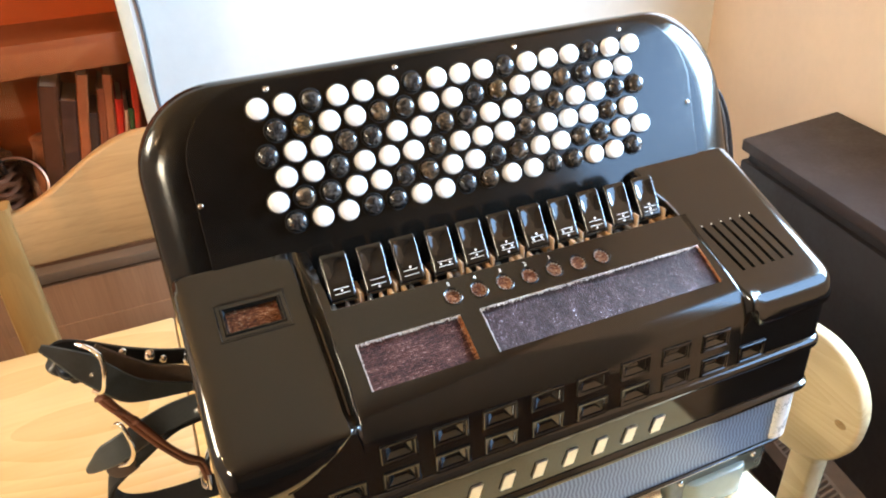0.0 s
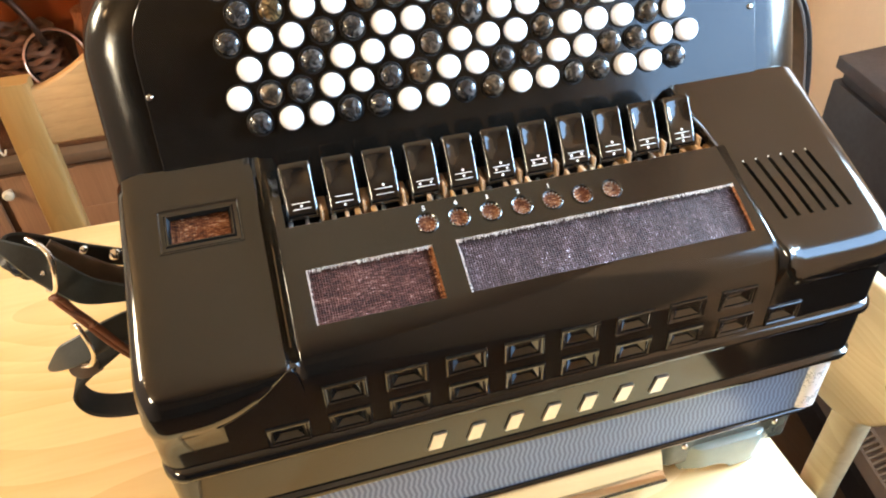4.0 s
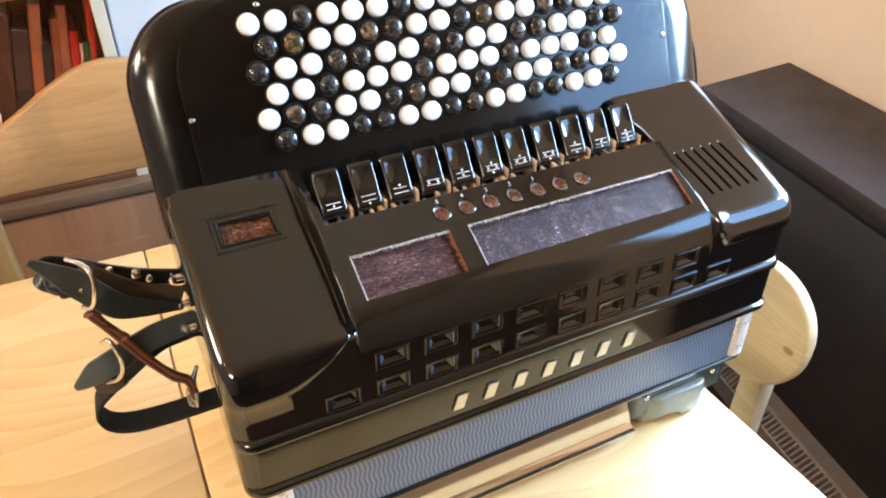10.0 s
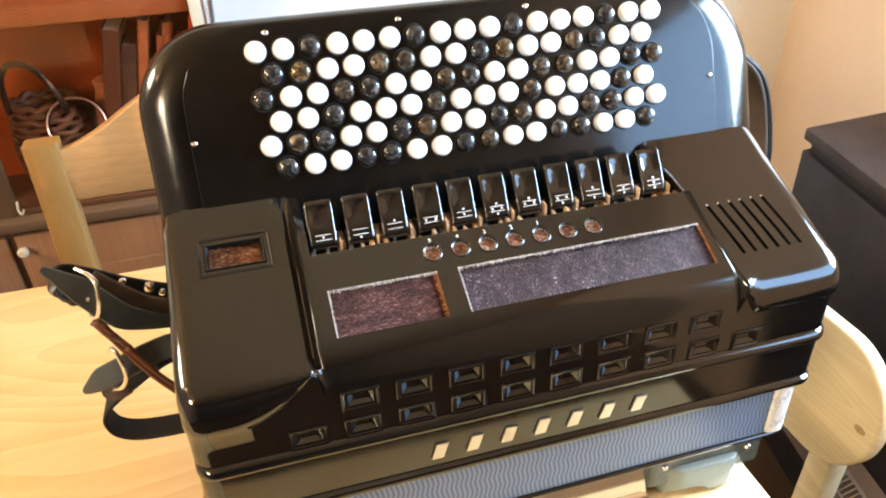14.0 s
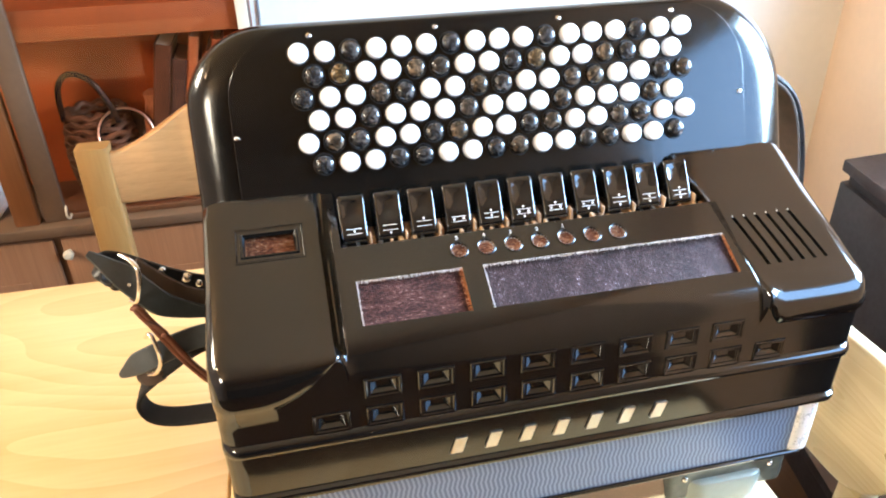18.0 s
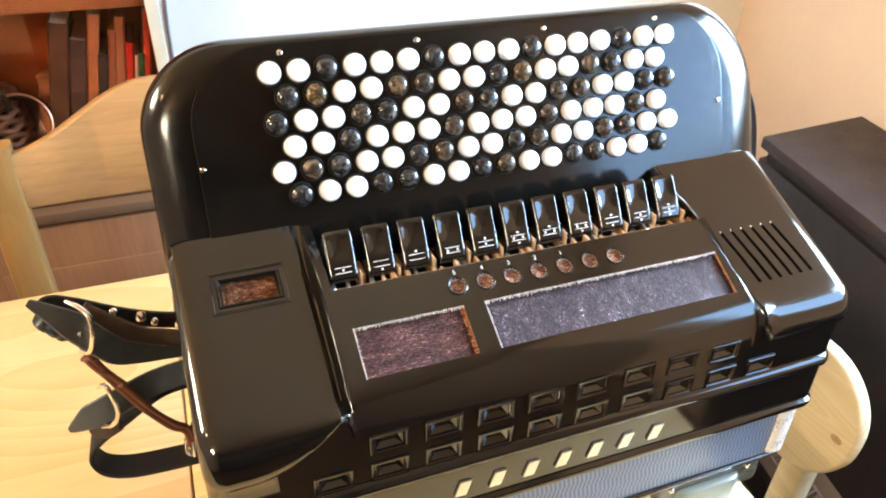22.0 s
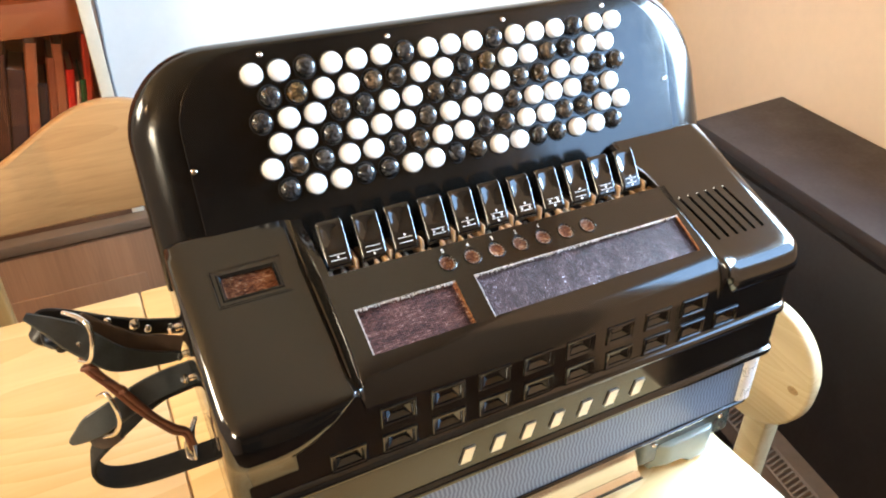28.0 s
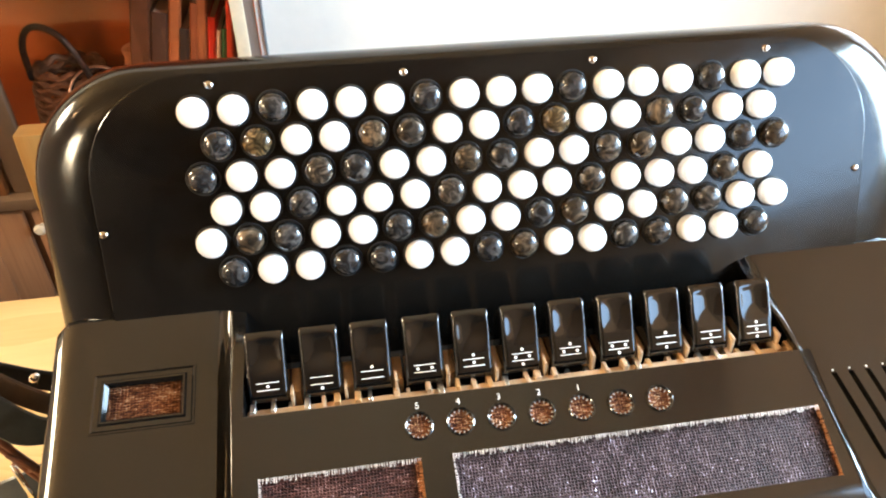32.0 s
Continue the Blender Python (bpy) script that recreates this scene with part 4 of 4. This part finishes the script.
part("strap_layer", ribbon(bmesh.new(), [(-0.292, -0.007, 0.9440), (-0.276, -0.007, 0.9270), (-0.259, -0.004, 0.9100), (-0.245, 0.001, 0.9010), (-0.230, 0.004, 0.8920)],
                           [(0.4, 0.3, 0.75)] * 5, 0.0130, 0.0030), STRAP_BROWN, st1, "brown inner layer of the strap")
part("keeper_loop", ribbon(bmesh.new(), [(-0.3105, -0.004, 0.9440), (-0.3125, -0.013, 0.9380), (-0.308, -0.019, 0.9345), (-0.302, -0.017, 0.9330)], [(0.6, 0.2, -0.6)] * 4, 0.008, 0.0026), LEATHER, st1)
wire("buckle", [(-0.298, -0.012, 0.956), (-0.289, -0.021, 0.9545), (-0.2845, -0.027, 0.949), (-0.2855, -0.029, 0.937), (-0.2905, -0.027, 0.9225), (-0.297, -0.019, 0.919)], 0.0019, st1, "bright wire buckle")
for x, y, z, r in ((-0.2755, 0.007, 0.9275, 0.0030), (-0.2585, 0.0105, 0.9165, 0.0040), (-0.2505, 0.0125, 0.9085, 0.0030)):
    part("rivet", turned([(r, -0.002), (r, 0.0006), (r * 0.7, 0.0018), (r * 0.2, 0.0023)], 16, look((x, y, z), (x + 0.1, y + 0.75, z - 0.35))), CHROME, st1)
part("hole_pin", turned([(0.0016, -0.001), (0.0016, 0.0012), (0.0008, 0.0018)], 12, look((-0.2945, -0.0215, 0.9345), (-0.6, 0.6, 0.55))), CHROME, st1)
st2 = part("shoulder_strap", ribbon(bmesh.new(), [(-0.224, -0.002, 0.866), (-0.238, -0.006, 0.8675), (-0.255, -0.011, 0.8685), (-0.270, -0.015, 0.864), (-0.284, -0.016, 0.853), (-0.297, -0.0145, 0.841), (-0.308, -0.013, 0.829), (-0.3125, -0.0135, 0.817),
                                                  (-0.307, -0.0155, 0.8045), (-0.291, -0.018, 0.7985), (-0.264, -0.021, 0.7985), (-0.224, -0.024, 0.8015)],
                                    [(-0.2, 0.36, 0.7)] * 3 + [(-0.1, 0.5, 0.65), (0.05, 0.65, 0.5), (0.1, 0.85, 0.35), (0.1, 0.93, 0.2), (0.05, 0.95, 0.15)] + [(0, 0.95, 0.12)] * 4,
                                    0.0215, 0.0036), SUEDE, acc, "black leather strap looped back over the tabletop")
part("strap_tongue", ribbon(bmesh.new(), [(-0.3200, -0.019, 0.8500), (-0.3125, -0.022, 0.8560), (-0.303, -0.0245, 0.8630), (-0.288, -0.0250, 0.8695), (-0.272, -0.021, 0.8735), (-0.255, -0.0145, 0.8740), (-0.240, -0.0085, 0.8715), (-0.227, -0.004, 0.8690)],
                            [(-0.2, 0.38, 0.7)] * 8, 0.0190, 0.0032, taper=tongue), TONGUE_SHEEN, st2, "pointed leather tongue, grey sheen in its colour")
part("keeper_loop", ribbon(bmesh.new(), [(-0.3020, -0.012, 0.8560), (-0.3040, -0.022, 0.8490), (-0.297, -0.026, 0.8460), (-0.2865, -0.023, 0.8480)], [(0.5, 0.4, 0.6)] * 4, 0.009, 0.0026), STRAP_BROWN, st2, "brown keeper loop")
wire("buckle", [(-0.294, -0.018, 0.883), (-0.2875, -0.028, 0.891), (-0.2845, -0.0315, 0.880), (-0.2845, -0.0315, 0.867), (-0.290, -0.0295, 0.855), (-0.301, -0.021, 0.8475)], 0.0019, st2, "bright wire buckle")
THONG = [(-0.2950, -0.021, 0.917), (-0.289, -0.025, 0.907), (-0.280, -0.0285, 0.893), (-0.2645, -0.0300, 0.862), (-0.252, -0.0285, 0.841), (-0.2435, -0.0265, 0.831), (-0.2415, -0.0245, 0.813)]
thong = None
for dx, dz in ((-0.0012, -0.0014), (0.0012, 0.0014)):
    bm = bmesh.new()
    tube(bm, smooth_path([(x + dx, y, z + dz) for x, y, z in THONG], 6), lambda f: 0.0024 + 0.0003 * math.sin(20 * f), 8)
    thong = part("leather_thong", bm, CORD, acc, "folded brown leather thong tying the straps", smooth=60)
for pts in ([(-0.2865, -0.030, 0.905), (-0.279, -0.033, 0.900), (-0.2745, -0.033, 0.8945), (-0.279, -0.030, 0.890)], [(-0.2975, -0.022, 0.913), (-0.292, -0.027, 0.9165), (-0.2875, -0.026, 0.9135)]):
    bm = bmesh.new()
    tube(bm, smooth_path(pts, 5), 0.0016, 6)
    part("thong_knot", bm, CORD, thong, smooth=60)
for y, z in ((0.014, 0.9015), (0.000, 0.8850), (-0.010, 0.8690)):
    part("strap_bracket", turned([(0.0058, 0.0), (0.0058, 0.003), (0.0030, 0.005), (0.0028, 0.010), (0.0042, 0.0115), (0.0046, 0.0135), (0.0030, 0.0155)], 14, Matrix.Translation((-0.2215, y, z)) @ Matrix.Rotation(radians(-90), 4, "Y")), CHROME, acc, "chrome strap stud")
lug = part("strap_lug", ribbon(bmesh.new(), [(-0.2345, -0.019, 0.836), (-0.2395, -0.021, 0.826), (-0.2425, -0.0225, 0.813), (-0.2410, -0.0235, 0.803)], [(0.5, 0.5, 0.4)] * 4, 0.0100, 0.0030, taper=lambda f: 0.55 + 0.75 * f if f < 0.6 else 1.0 - 1.1 * (f - 0.6)), CHROME, acc, "bright metal strap lug")
buckle("strap_ring", (-0.2435, -0.0245, 0.8095), 0.0150, 0.0085, (0.6, -0.7, 0), (0.1, 0.3, 1), lug, r=0.0019)
st3 = part("shoulder_strap", ribbon(bmesh.new(), [(0.216, 0.06, 1.004), (0.244, 0.095, 1.011), (0.292, 0.112, 1.011), (0.324, 0.114, 0.994), (0.342, 0.112, 0.964), (0.353, 0.107, 0.917), (0.354, 0.1, 0.872), (0.337, 0.09, 0.827), (0.292, 0.07, 0.802), (0.219, 0.045, 0.802)],
                                    [(-0.55, 0.8, 0.1)] * 10, 0.040, 0.004), STRAP_BROWN, acc, "wide brown leather strap arching behind the case")
part("strap_edging", ribbon(bmesh.new(), [(0.23, 0.045, 1.012), (0.264, 0.08, 1.017), (0.308, 0.098, 1.013), (0.339, 0.1, 0.994), (0.3565, 0.098, 0.964), (0.3675, 0.093, 0.917), (0.3685, 0.087, 0.872), (0.352, 0.077, 0.823), (0.304, 0.057, 0.798)],
                            [(-0.55, 0.8, 0.1)] * 9, 0.008, 0.007), LEATHER, st3, "black stitched edge")

# ---- chair behind the table ----
chair = thing("dining_chair", (-0.235, 0.35, 0), "brown beech chair with a curved crest board, pushed under the table", "chair", "chairs at the table")
bm = bmesh.new()
rings = []
for i in range(25):
    f = i / 24
    x = -0.4155 + 0.361 * f
    top = 0.846 + 0.073 * (0.5 - 0.5 * math.cos(2 * math.pi * f)) ** 0.85
    low = 0.769 - 0.009 * math.sin(math.pi * f)
    y = 0.499 + 0.022 * math.sin(math.pi * f)
    rings.append([Vector((x, yy, z)) for yy, z in ((y, low + 0.003), (y + 0.003, low), (y + 0.017, low), (y + 0.020, low + 0.003), (y + 0.020, top - 0.004), (y + 0.016, top), (y + 0.004, top), (y, top - 0.004))])
loft(bm, rings)
part("backrest", bm, BEECH, chair, "wavy crest board of brown beech", smooth=50)
for x0 in (-0.459, -0.055):
    bm = bmesh.new()
    loft(bm, [[Vector((x0 + a, y + b, z)) for a, b in ((0.003, 0), (0.041, 0), (0.044, 0.003), (0.044, 0.029), (0.041, 0.032), (0.003, 0.032), (0, 0.029), (0, 0.003))]
              for z, y in ((0.0, 0.545), (0.45, 0.483), (0.70, 0.487), (0.848, 0.495), (0.8545, 0.4955), (0.857, 0.496))])
    part("post", bm, BEECH_POST, chair, smooth=50)
part("seat", boxed(-0.46, -0.01, 0.105, 0.500, 0.43, 0.455, bevel=0.008), BEECH, chair)
part("rail", boxed(-0.415, -0.055, 0.487, 0.507, 0.57, 0.615, bevel=0.004), BEECH, chair)
for x in (-0.45, -0.055):
    part("leg", boxed(x, x + 0.035, 0.12, 0.155, 0.0, 0.43, bevel=0.004), BEECH_POST, chair)

# ---- chair at the end of the table ----
chair2 = thing("dining_chair", (0.30, 0.08, 0), "pale pine chair with a broad round-ended back board", "chair", "chairs at the table")
bm = bmesh.new()
ring = []
HALF_L, HALF_H, RND = 0.2015, 0.083, 0.078
for cy, cz, a0 in ((HALF_L - RND, HALF_H - RND, 0), (-HALF_L + RND, HALF_H - RND, 90), (-HALF_L + RND, -HALF_H + RND, 180), (HALF_L - RND, -HALF_H + RND, 270)):
    for k in range(13):
        a = radians(a0 + 90 * k / 12)
        ring.append((cy + RND * math.cos(a), cz + RND * math.sin(a)))


def ring_at(x, e):
    return [Vector((x + 0.06 * cz, 0.084 + cy * (1 - e / HALF_L), 0.659 + cz * (1 - e / HALF_H))) for cy, cz in ring]


loft(bm, [ring_at(x, e) for x, e in ((0.401, 0.004), (0.402, 0.0015), (0.405, 0.0), (0.416, 0.0), (0.419, 0.0015), (0.420, 0.004))])
part("backrest", bm, PINE_PALE, chair2, "broad pine board with round ends and a knot", smooth=50)
for y0 in (-0.070, 0.196):
    bm = bmesh.new()
    loft(bm, [[Vector((x + a, y0 + b, z)) for a, b in ((0.003, 0), (0.027, 0), (0.03, 0.003), (0.03, 0.031), (0.027, 0.034), (0.003, 0.034), (0, 0.031), (0, 0.003))]
              for x, z in ((0.411, 0.0), (0.411, 0.45), (0.420, 0.70))])
    part("post", bm, PINE_PALE, chair2, smooth=50)
part("knot", turned([(0.0052, -0.002), (0.0048, 0.0002), (0.002, 0.0003)], 18, Matrix.Translation((0.4006, -0.0975, 0.6570)) @ Matrix.Rotation(radians(-90), 4, "Y") @ Matrix.Diagonal((1, 1.5, 1, 1))), plain("knot_wood", (0.48, 0.30, 0.13), 0.45, vary=0.5, scale=160), chair2, "darker knot in the pine")
part("seat", boxed(0.02, 0.405, -0.10, 0.26, 0.42, 0.445, bevel=0.008), PINE_PALE, chair2)
for y in (-0.08, 0.21):
    part("leg", boxed(0.04, 0.07, y, y + 0.03, 0.0, 0.42, bevel=0.004), PINE_PALE, chair2)

# ---- dark heater cabinet under the window ----
A, B, RUN = Vector((0.803, 0.498)), Vector((1.066, 0.517)), Vector((-0.2, -0.98))
OUTW = Vector((-0.98, 0.2))


def prism(bm, off, z0, z1, length=1.12, bevel=0.0):
    a, b = A + OUTW * off - RUN * off, B - RUN * off
    quad = [a, b, b + RUN * (length + 2 * off), a + RUN * (length + 2 * off)]
    vv = loft(bm, [[Vector((*p, z)) for p in quad] for z in (z0, z1)])
    if bevel:
        bmesh.ops.bevel(bm, geom=[e for e in bm.edges], offset=bevel, segments=2, profile=0.5, affect="EDGES")
    return bm


heater = thing("heater_cabinet", (0.75, -0.05, 0), "dark brown enamelled heater cabinet with a flat lid", "heater")
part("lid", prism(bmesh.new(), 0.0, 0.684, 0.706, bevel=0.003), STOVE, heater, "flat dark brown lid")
part("neck", prism(bmesh.new(), -0.012, 0.664, 0.684), STOVE_SHADED, heater)
part("body", prism(bmesh.new(), -0.002, 0.10, 0.664, bevel=0.004), STOVE_SHADED, heater, "dark brown side panel, shade in its colour")
part("plinth", prism(bmesh.new(), -0.03, 0.0, 0.10), STOVE_SHADED, heater)
GM = Matrix(((RUN.x, OUTW.x, 0, A.x), (RUN.y, OUTW.y, 0, A.y), (0, 0, 1, 0), (0, 0, 0, 1)))
grille = part("air_grille", boxed(0.02, 1.10, -0.001, 0.034, 0.178, 0.266, m=GM), GRILLE, heater, "brown-grey slotted air grille")
TILTED = GM @ Matrix.Translation((0, 0.034, 0.268)) @ Matrix.Rotation(radians(-38), 4, "X")
for y0, y1 in ((-0.002, 0.003), (0.0285, 0.032)):
    part("bar", boxed(0.02, 1.10, y0, y1, -0.003, 0.0, m=TILTED), GRILLE, grille)
SLAT = mesh_of(boxed(-0.0017, 0.0017, 0.0, 0.030, -0.0035, -0.0005), "slat", GRILLE, 30)
for i in range(106):
    part("slat", SLAT, None, grille, m=TILTED @ Matrix.Translation((0.027 + 0.0101 * i, 0, 0)))

# ---- sideboard with a glazed top ----
side = thing("sideboard", (-0.75, 0.95, 0), "old oak sideboard with a glazed bookcase top", "sideboard")
part("base_cabinet", boxed(-1.35, -0.172, 0.815, 1.030, 0.0, 0.582, bevel=0.002), OAK, side)
part("counter", boxed(-1.36, -0.166, 0.798, 1.030, 0.582, 0.603, bevel=0.003), GREYWOOD, side, "grey worn counter top")
for x0, x1 in ((-0.616, -0.176), (-0.985, -0.630), (-1.34, -0.997)):
    d = part("door", boxed(x0, x1, 0.803, 0.815, 0.06, 0.574, bevel=0.003), OAK_FRONT_LIT, side)
    part("door_panel", boxed(x0 + 0.06, x1 - 0.06, 0.800, 0.8035, 0.12, 0.49, bevel=0.0015), OAK_FRONT_LIT, d)
    part("knob", turned([(0.004, 0.0), (0.004, 0.008), (0.009, 0.012), (0.010, 0.018), (0.006, 0.022)], 16, Matrix.Translation((x0 + 0.012, 0.803, 0.548)) @ Matrix.Rotation(radians(90), 4, "X")), CREAM, d, "pale knob")
part("back_panel", boxed(-1.35, -0.213, 1.022, 1.036, 0.603, 1.70), ORANGE_BACK, side, "red-brown back panel")
part("side_panel", boxed(-0.232, -0.214, 0.84, 1.022, 0.603, 1.70), OAK, side)
part("side_panel", boxed(-1.35, -1.33, 0.84, 1.022, 0.603, 1.70), OAK, side)
part("edge_trim", boxed(-0.231, -0.211, 0.826, 0.840, 0.603, 1.70, bevel=0.002), CREAM, side, "pale edge strip")
part("shelf", boxed(-1.33, -0.232, 0.842, 1.022, 0.932, 0.985, bevel=0.002), OAK_LIGHT, side)
part("top_board", boxed(-1.35, -0.215, 0.84, 1.035, 1.70, 1.72), OAK, side)
part("post", boxed(-0.638, -0.598, 0.822, 0.842, 0.603, 1.70, bevel=0.003), GREYWOOD, side, "grey-brown upright between the glass doors")

part("upright", boxed(-0.688, -0.646, 0.815, 0.842, 0.603, 1.70, bevel=0.003), OAK_LIGHT, side, "light oak door stile")
part("bottom_rail", boxed(-0.598, -0.231, 0.826, 0.840, 0.603, 0.615, bevel=0.002), OAK, side)
bm = bmesh.new()
tube(bm, smooth_path([(-0.594, 0.822, 0.634), (-0.594, 0.813, 0.620), (-0.590, 0.813, 0.612), (-0.586, 0.818, 0.620)], 5), 0.002, 6)
part("hook", bm, CREAM, side, "small white hook")
GLASS = bpy.data.materials.new("hazed_door_glass")
GLASS.use_nodes = True
gs = GLASS.node_tree.nodes["Principled BSDF"]
# Red-brown tint paints the haze of reflections on the pane.
gs.inputs["Base Color"].default_value = (0.80, 0.50, 0.37, 1)
gs.inputs["Transmission Weight"].default_value, gs.inputs["Roughness"].default_value, gs.inputs["IOR"].default_value = 1.0, 0.02, 1.45
pane = part("glass_pane", boxed(-0.598, -0.231, 0.831, 0.834, 0.615, 1.69), GLASS, side, "glass pane with its red-brown reflection haze put into the tint", smooth=0)
pane.visible_shadow = False


# books leaning in the bookcase
def book(x, y, z, w, h, d, lean, colour, label):
    cover = plain("book_cover", colour, 0.6, vary=0.35, scale=60, bump=0.1, spec=0.15)
    b = thing("book", (x, y, z), label, "book", "books in the bookcase")
    m = Matrix.Translation((x, y, z)) @ Matrix.Rotation(radians(lean), 4, "Y")
    bm = bmesh.new()
    pts = [(0, d), (0, 0.003), (0.003, 0), (w - 0.003, 0), (w, 0.003), (w, d), (w - 0.002, d), (w - 0.002, 0.004), (0.002, 0.004), (0.002, d)]
    loft(bm, [[m @ Vector((px, py, pz)) for px, py in pts] for pz in (0, h)])
    part("cover", bm, cover, b, smooth=30)
    part("pages", boxed(0.0022, w - 0.0022, 0.0045, d - 0.003, 0.003, h - 0.003, m=m), CREAM, b)


BOOKS = [(0.030, 0.33, (0.062, 0.032, 0.018), 12, "large brown book leaning on its neighbours"), (0.026, 0.30, (0.045, 0.03, 0.024), 12, "dark brown book leaning in the bookcase"),
         (0.018, 0.34, (0.24, 0.10, 0.04), 12, "tan book leaning in the bookcase"), (0.016, 0.27, (0.02, 0.018, 0.018), 11, "thin black book in the bookcase"),
         (0.014, 0.31, (0.17, 0.065, 0.03), 11, "brown book leaning in the bookcase"), (0.016, 0.33, (0.25, 0.11, 0.05), 10, "pale brown book leaning in the bookcase"),
         (0.013, 0.285, (0.42, 0.03, 0.02), 10, "bright red book leaning in the bookcase"), (0.006, 0.262, (0.65, 0.62, 0.56), 10, "thin white booklet in the bookcase"),
         (0.010, 0.265, (0.02, 0.12, 0.05), 10, "slim green book in the bookcase"), (0.012, 0.34, (0.40, 0.06, 0.035), 9, "tall red book against the bookcase side")]
bx = -0.450
for w, h, colour, lean, label in BOOKS:
    book(bx, 0.872, 0.6038, w, h - 0.018, 0.13, lean, colour, label)
    bx += w / math.cos(radians(lean)) + 0.0012

# wicker basket with a dark handle, a black ringed pot and a small painted pot
WICKER = plain("wicker", (0.085, 0.045, 0.022), 0.6, vary=0.5, scale=80, bump=0.3)
BLACKPOT = plain("black_pot_enamel", (0.012, 0.011, 0.010), 0.2, vary=0.4, scale=30)
basket = thing("basket", (-0.525, 0.93, 0.603), "brown wicker basket with an arched dark handle", "basket")
for k in range(15):
    z = 0.6105 + 0.0120 * k
    r = 0.052 + 0.012 * math.sin(math.pi * k / 14)
    bm = bmesh.new()
    tube(bm, [(-0.525 + r * math.cos(a), 0.93 + r * math.sin(a), z + 0.0035 * math.sin(9 * a + k * math.pi)) for a in [2 * math.pi * i / 54 for i in range(54)]], 0.0068, 6, closed=True)
    part("wicker_row", bm, WICKER, basket, smooth=60)
bm = bmesh.new()
tube(bm, smooth_path([(-0.577, 0.90, 0.772), (-0.571, 0.89, 0.83), (-0.552, 0.88, 0.860), (-0.527, 0.874, 0.864), (-0.502, 0.872, 0.845), (-0.482, 0.872, 0.800), (-0.476, 0.874, 0.77)], 6), 0.0055, 8)
part("handle", bm, BLACKPOT, basket, "arched dark handle", smooth=60)
pot = thing("pot", (-0.465, 0.885, 0.603), "black pot lying on its side with a wire rim", "pot")
pm = Matrix.Translation((-0.465, 0.862, 0.748)) @ Matrix.Rotation(radians(72), 4, "X")
bm = bmesh.new()
loft(bm, disc_rings([(0.030, -0.085), (0.047, -0.08), (0.050, -0.03), (0.049, 0.0), (0.046, 0.0), (0.046, -0.06), (0.02, -0.07)], 32, pm))
part("bowl", bm, BLACKPOT, pot, smooth=50)
bm = bmesh.new()
tube(bm, [pm @ Vector((0.0495 * math.cos(a), 0.0495 * math.sin(a), 0.001)) for a in [2 * math.pi * i / 40 for i in range(40)]], 0.0022, 6, closed=True)
part("rim", bm, DULL_METAL, pot, "thin bright wire rim", smooth=60)
part("stand", turned([(0.045, 0.0), (0.045, 0.01), (0.02, 0.03), (0.016, 0.075), (0.03, 0.098)], 20, Matrix.Translation((-0.465, 0.90, 0.6035))), WICKER, pot)
jar = thing("jar", (-0.412, 0.935, 0.6035), "small jar painted in orange and white", "jar")
part("jar_body", turned([(0.022, 0.0), (0.03, 0.02), (0.034, 0.08), (0.03, 0.15), (0.02, 0.185), (0.022, 0.2), (0.014, 0.205)], 22, Matrix.Translation((-0.412, 0.935, 0.6035))), plain("painted_jar", (0.40, 0.22, 0.12), 0.35, vary=0.9, scale=45), jar)

# things left of the glazed door
cup = thing("folded_cloth", (-0.79, 0.90, 0.6035), "folded white cloth on the counter", "cloth")
part("fold", boxed(-0.86, -0.725, 0.855, 0.98, 0.6033, 0.620, bevel=0.008), WHITEPAINT, cup)
part("fold", boxed(-0.85, -0.735, 0.860, 0.975, 0.620, 0.642, bevel=0.009), WHITEPAINT, cup)
tin = thing("jar", (-0.78, 0.91, 0.642), "dark blue jar on a folded cloth", "jar")
part("jar_body", turned([(0.036, 0.0), (0.038, 0.01), (0.038, 0.085), (0.03, 0.10), (0.028, 0.11)], 24, Matrix.Translation((-0.78, 0.91, 0.6422))), plain("blue_glaze", (0.02, 0.03, 0.08), 0.25, vary=0.3, scale=40), tin)

# cable down the pale wall
bm = bmesh.new()
tube(bm, smooth_path([(-0.203, 1.036, 0.02), (-0.200, 1.036, 0.5), (-0.203, 1.036, 0.8), (-0.197, 1.036, 0.95), (-0.201, 1.036, 1.2), (-0.199, 1.036, 2.3)], 5), 0.0028, 8)
solid("wall_cable", bm, plain("cable_grey", (0.22, 0.24, 0.25), 0.5), "thin grey cable fixed down the pale wall", "cable", smooth=60)

# pendant lamp that gives the warm glints
pend = thing("pendant_lamp", (-1.40, -0.30, 2.5), "small pendant lamp with a dark metal shade", "lamp")
part("shade", turned([(0.018, 2.04), (0.022, 2.03), (0.060, 1.945), (0.058, 1.944), (0.018, 2.02)], 28, Matrix.Translation((-1.40, -0.30, 0))), STOVE, pend)
bm = bmesh.new()
tube(bm, [Vector((-1.40, -0.30, 2.03 + 0.094 * i)) for i in range(6)], 0.003, 6)
part("cord", bm, LEATHER, pend)
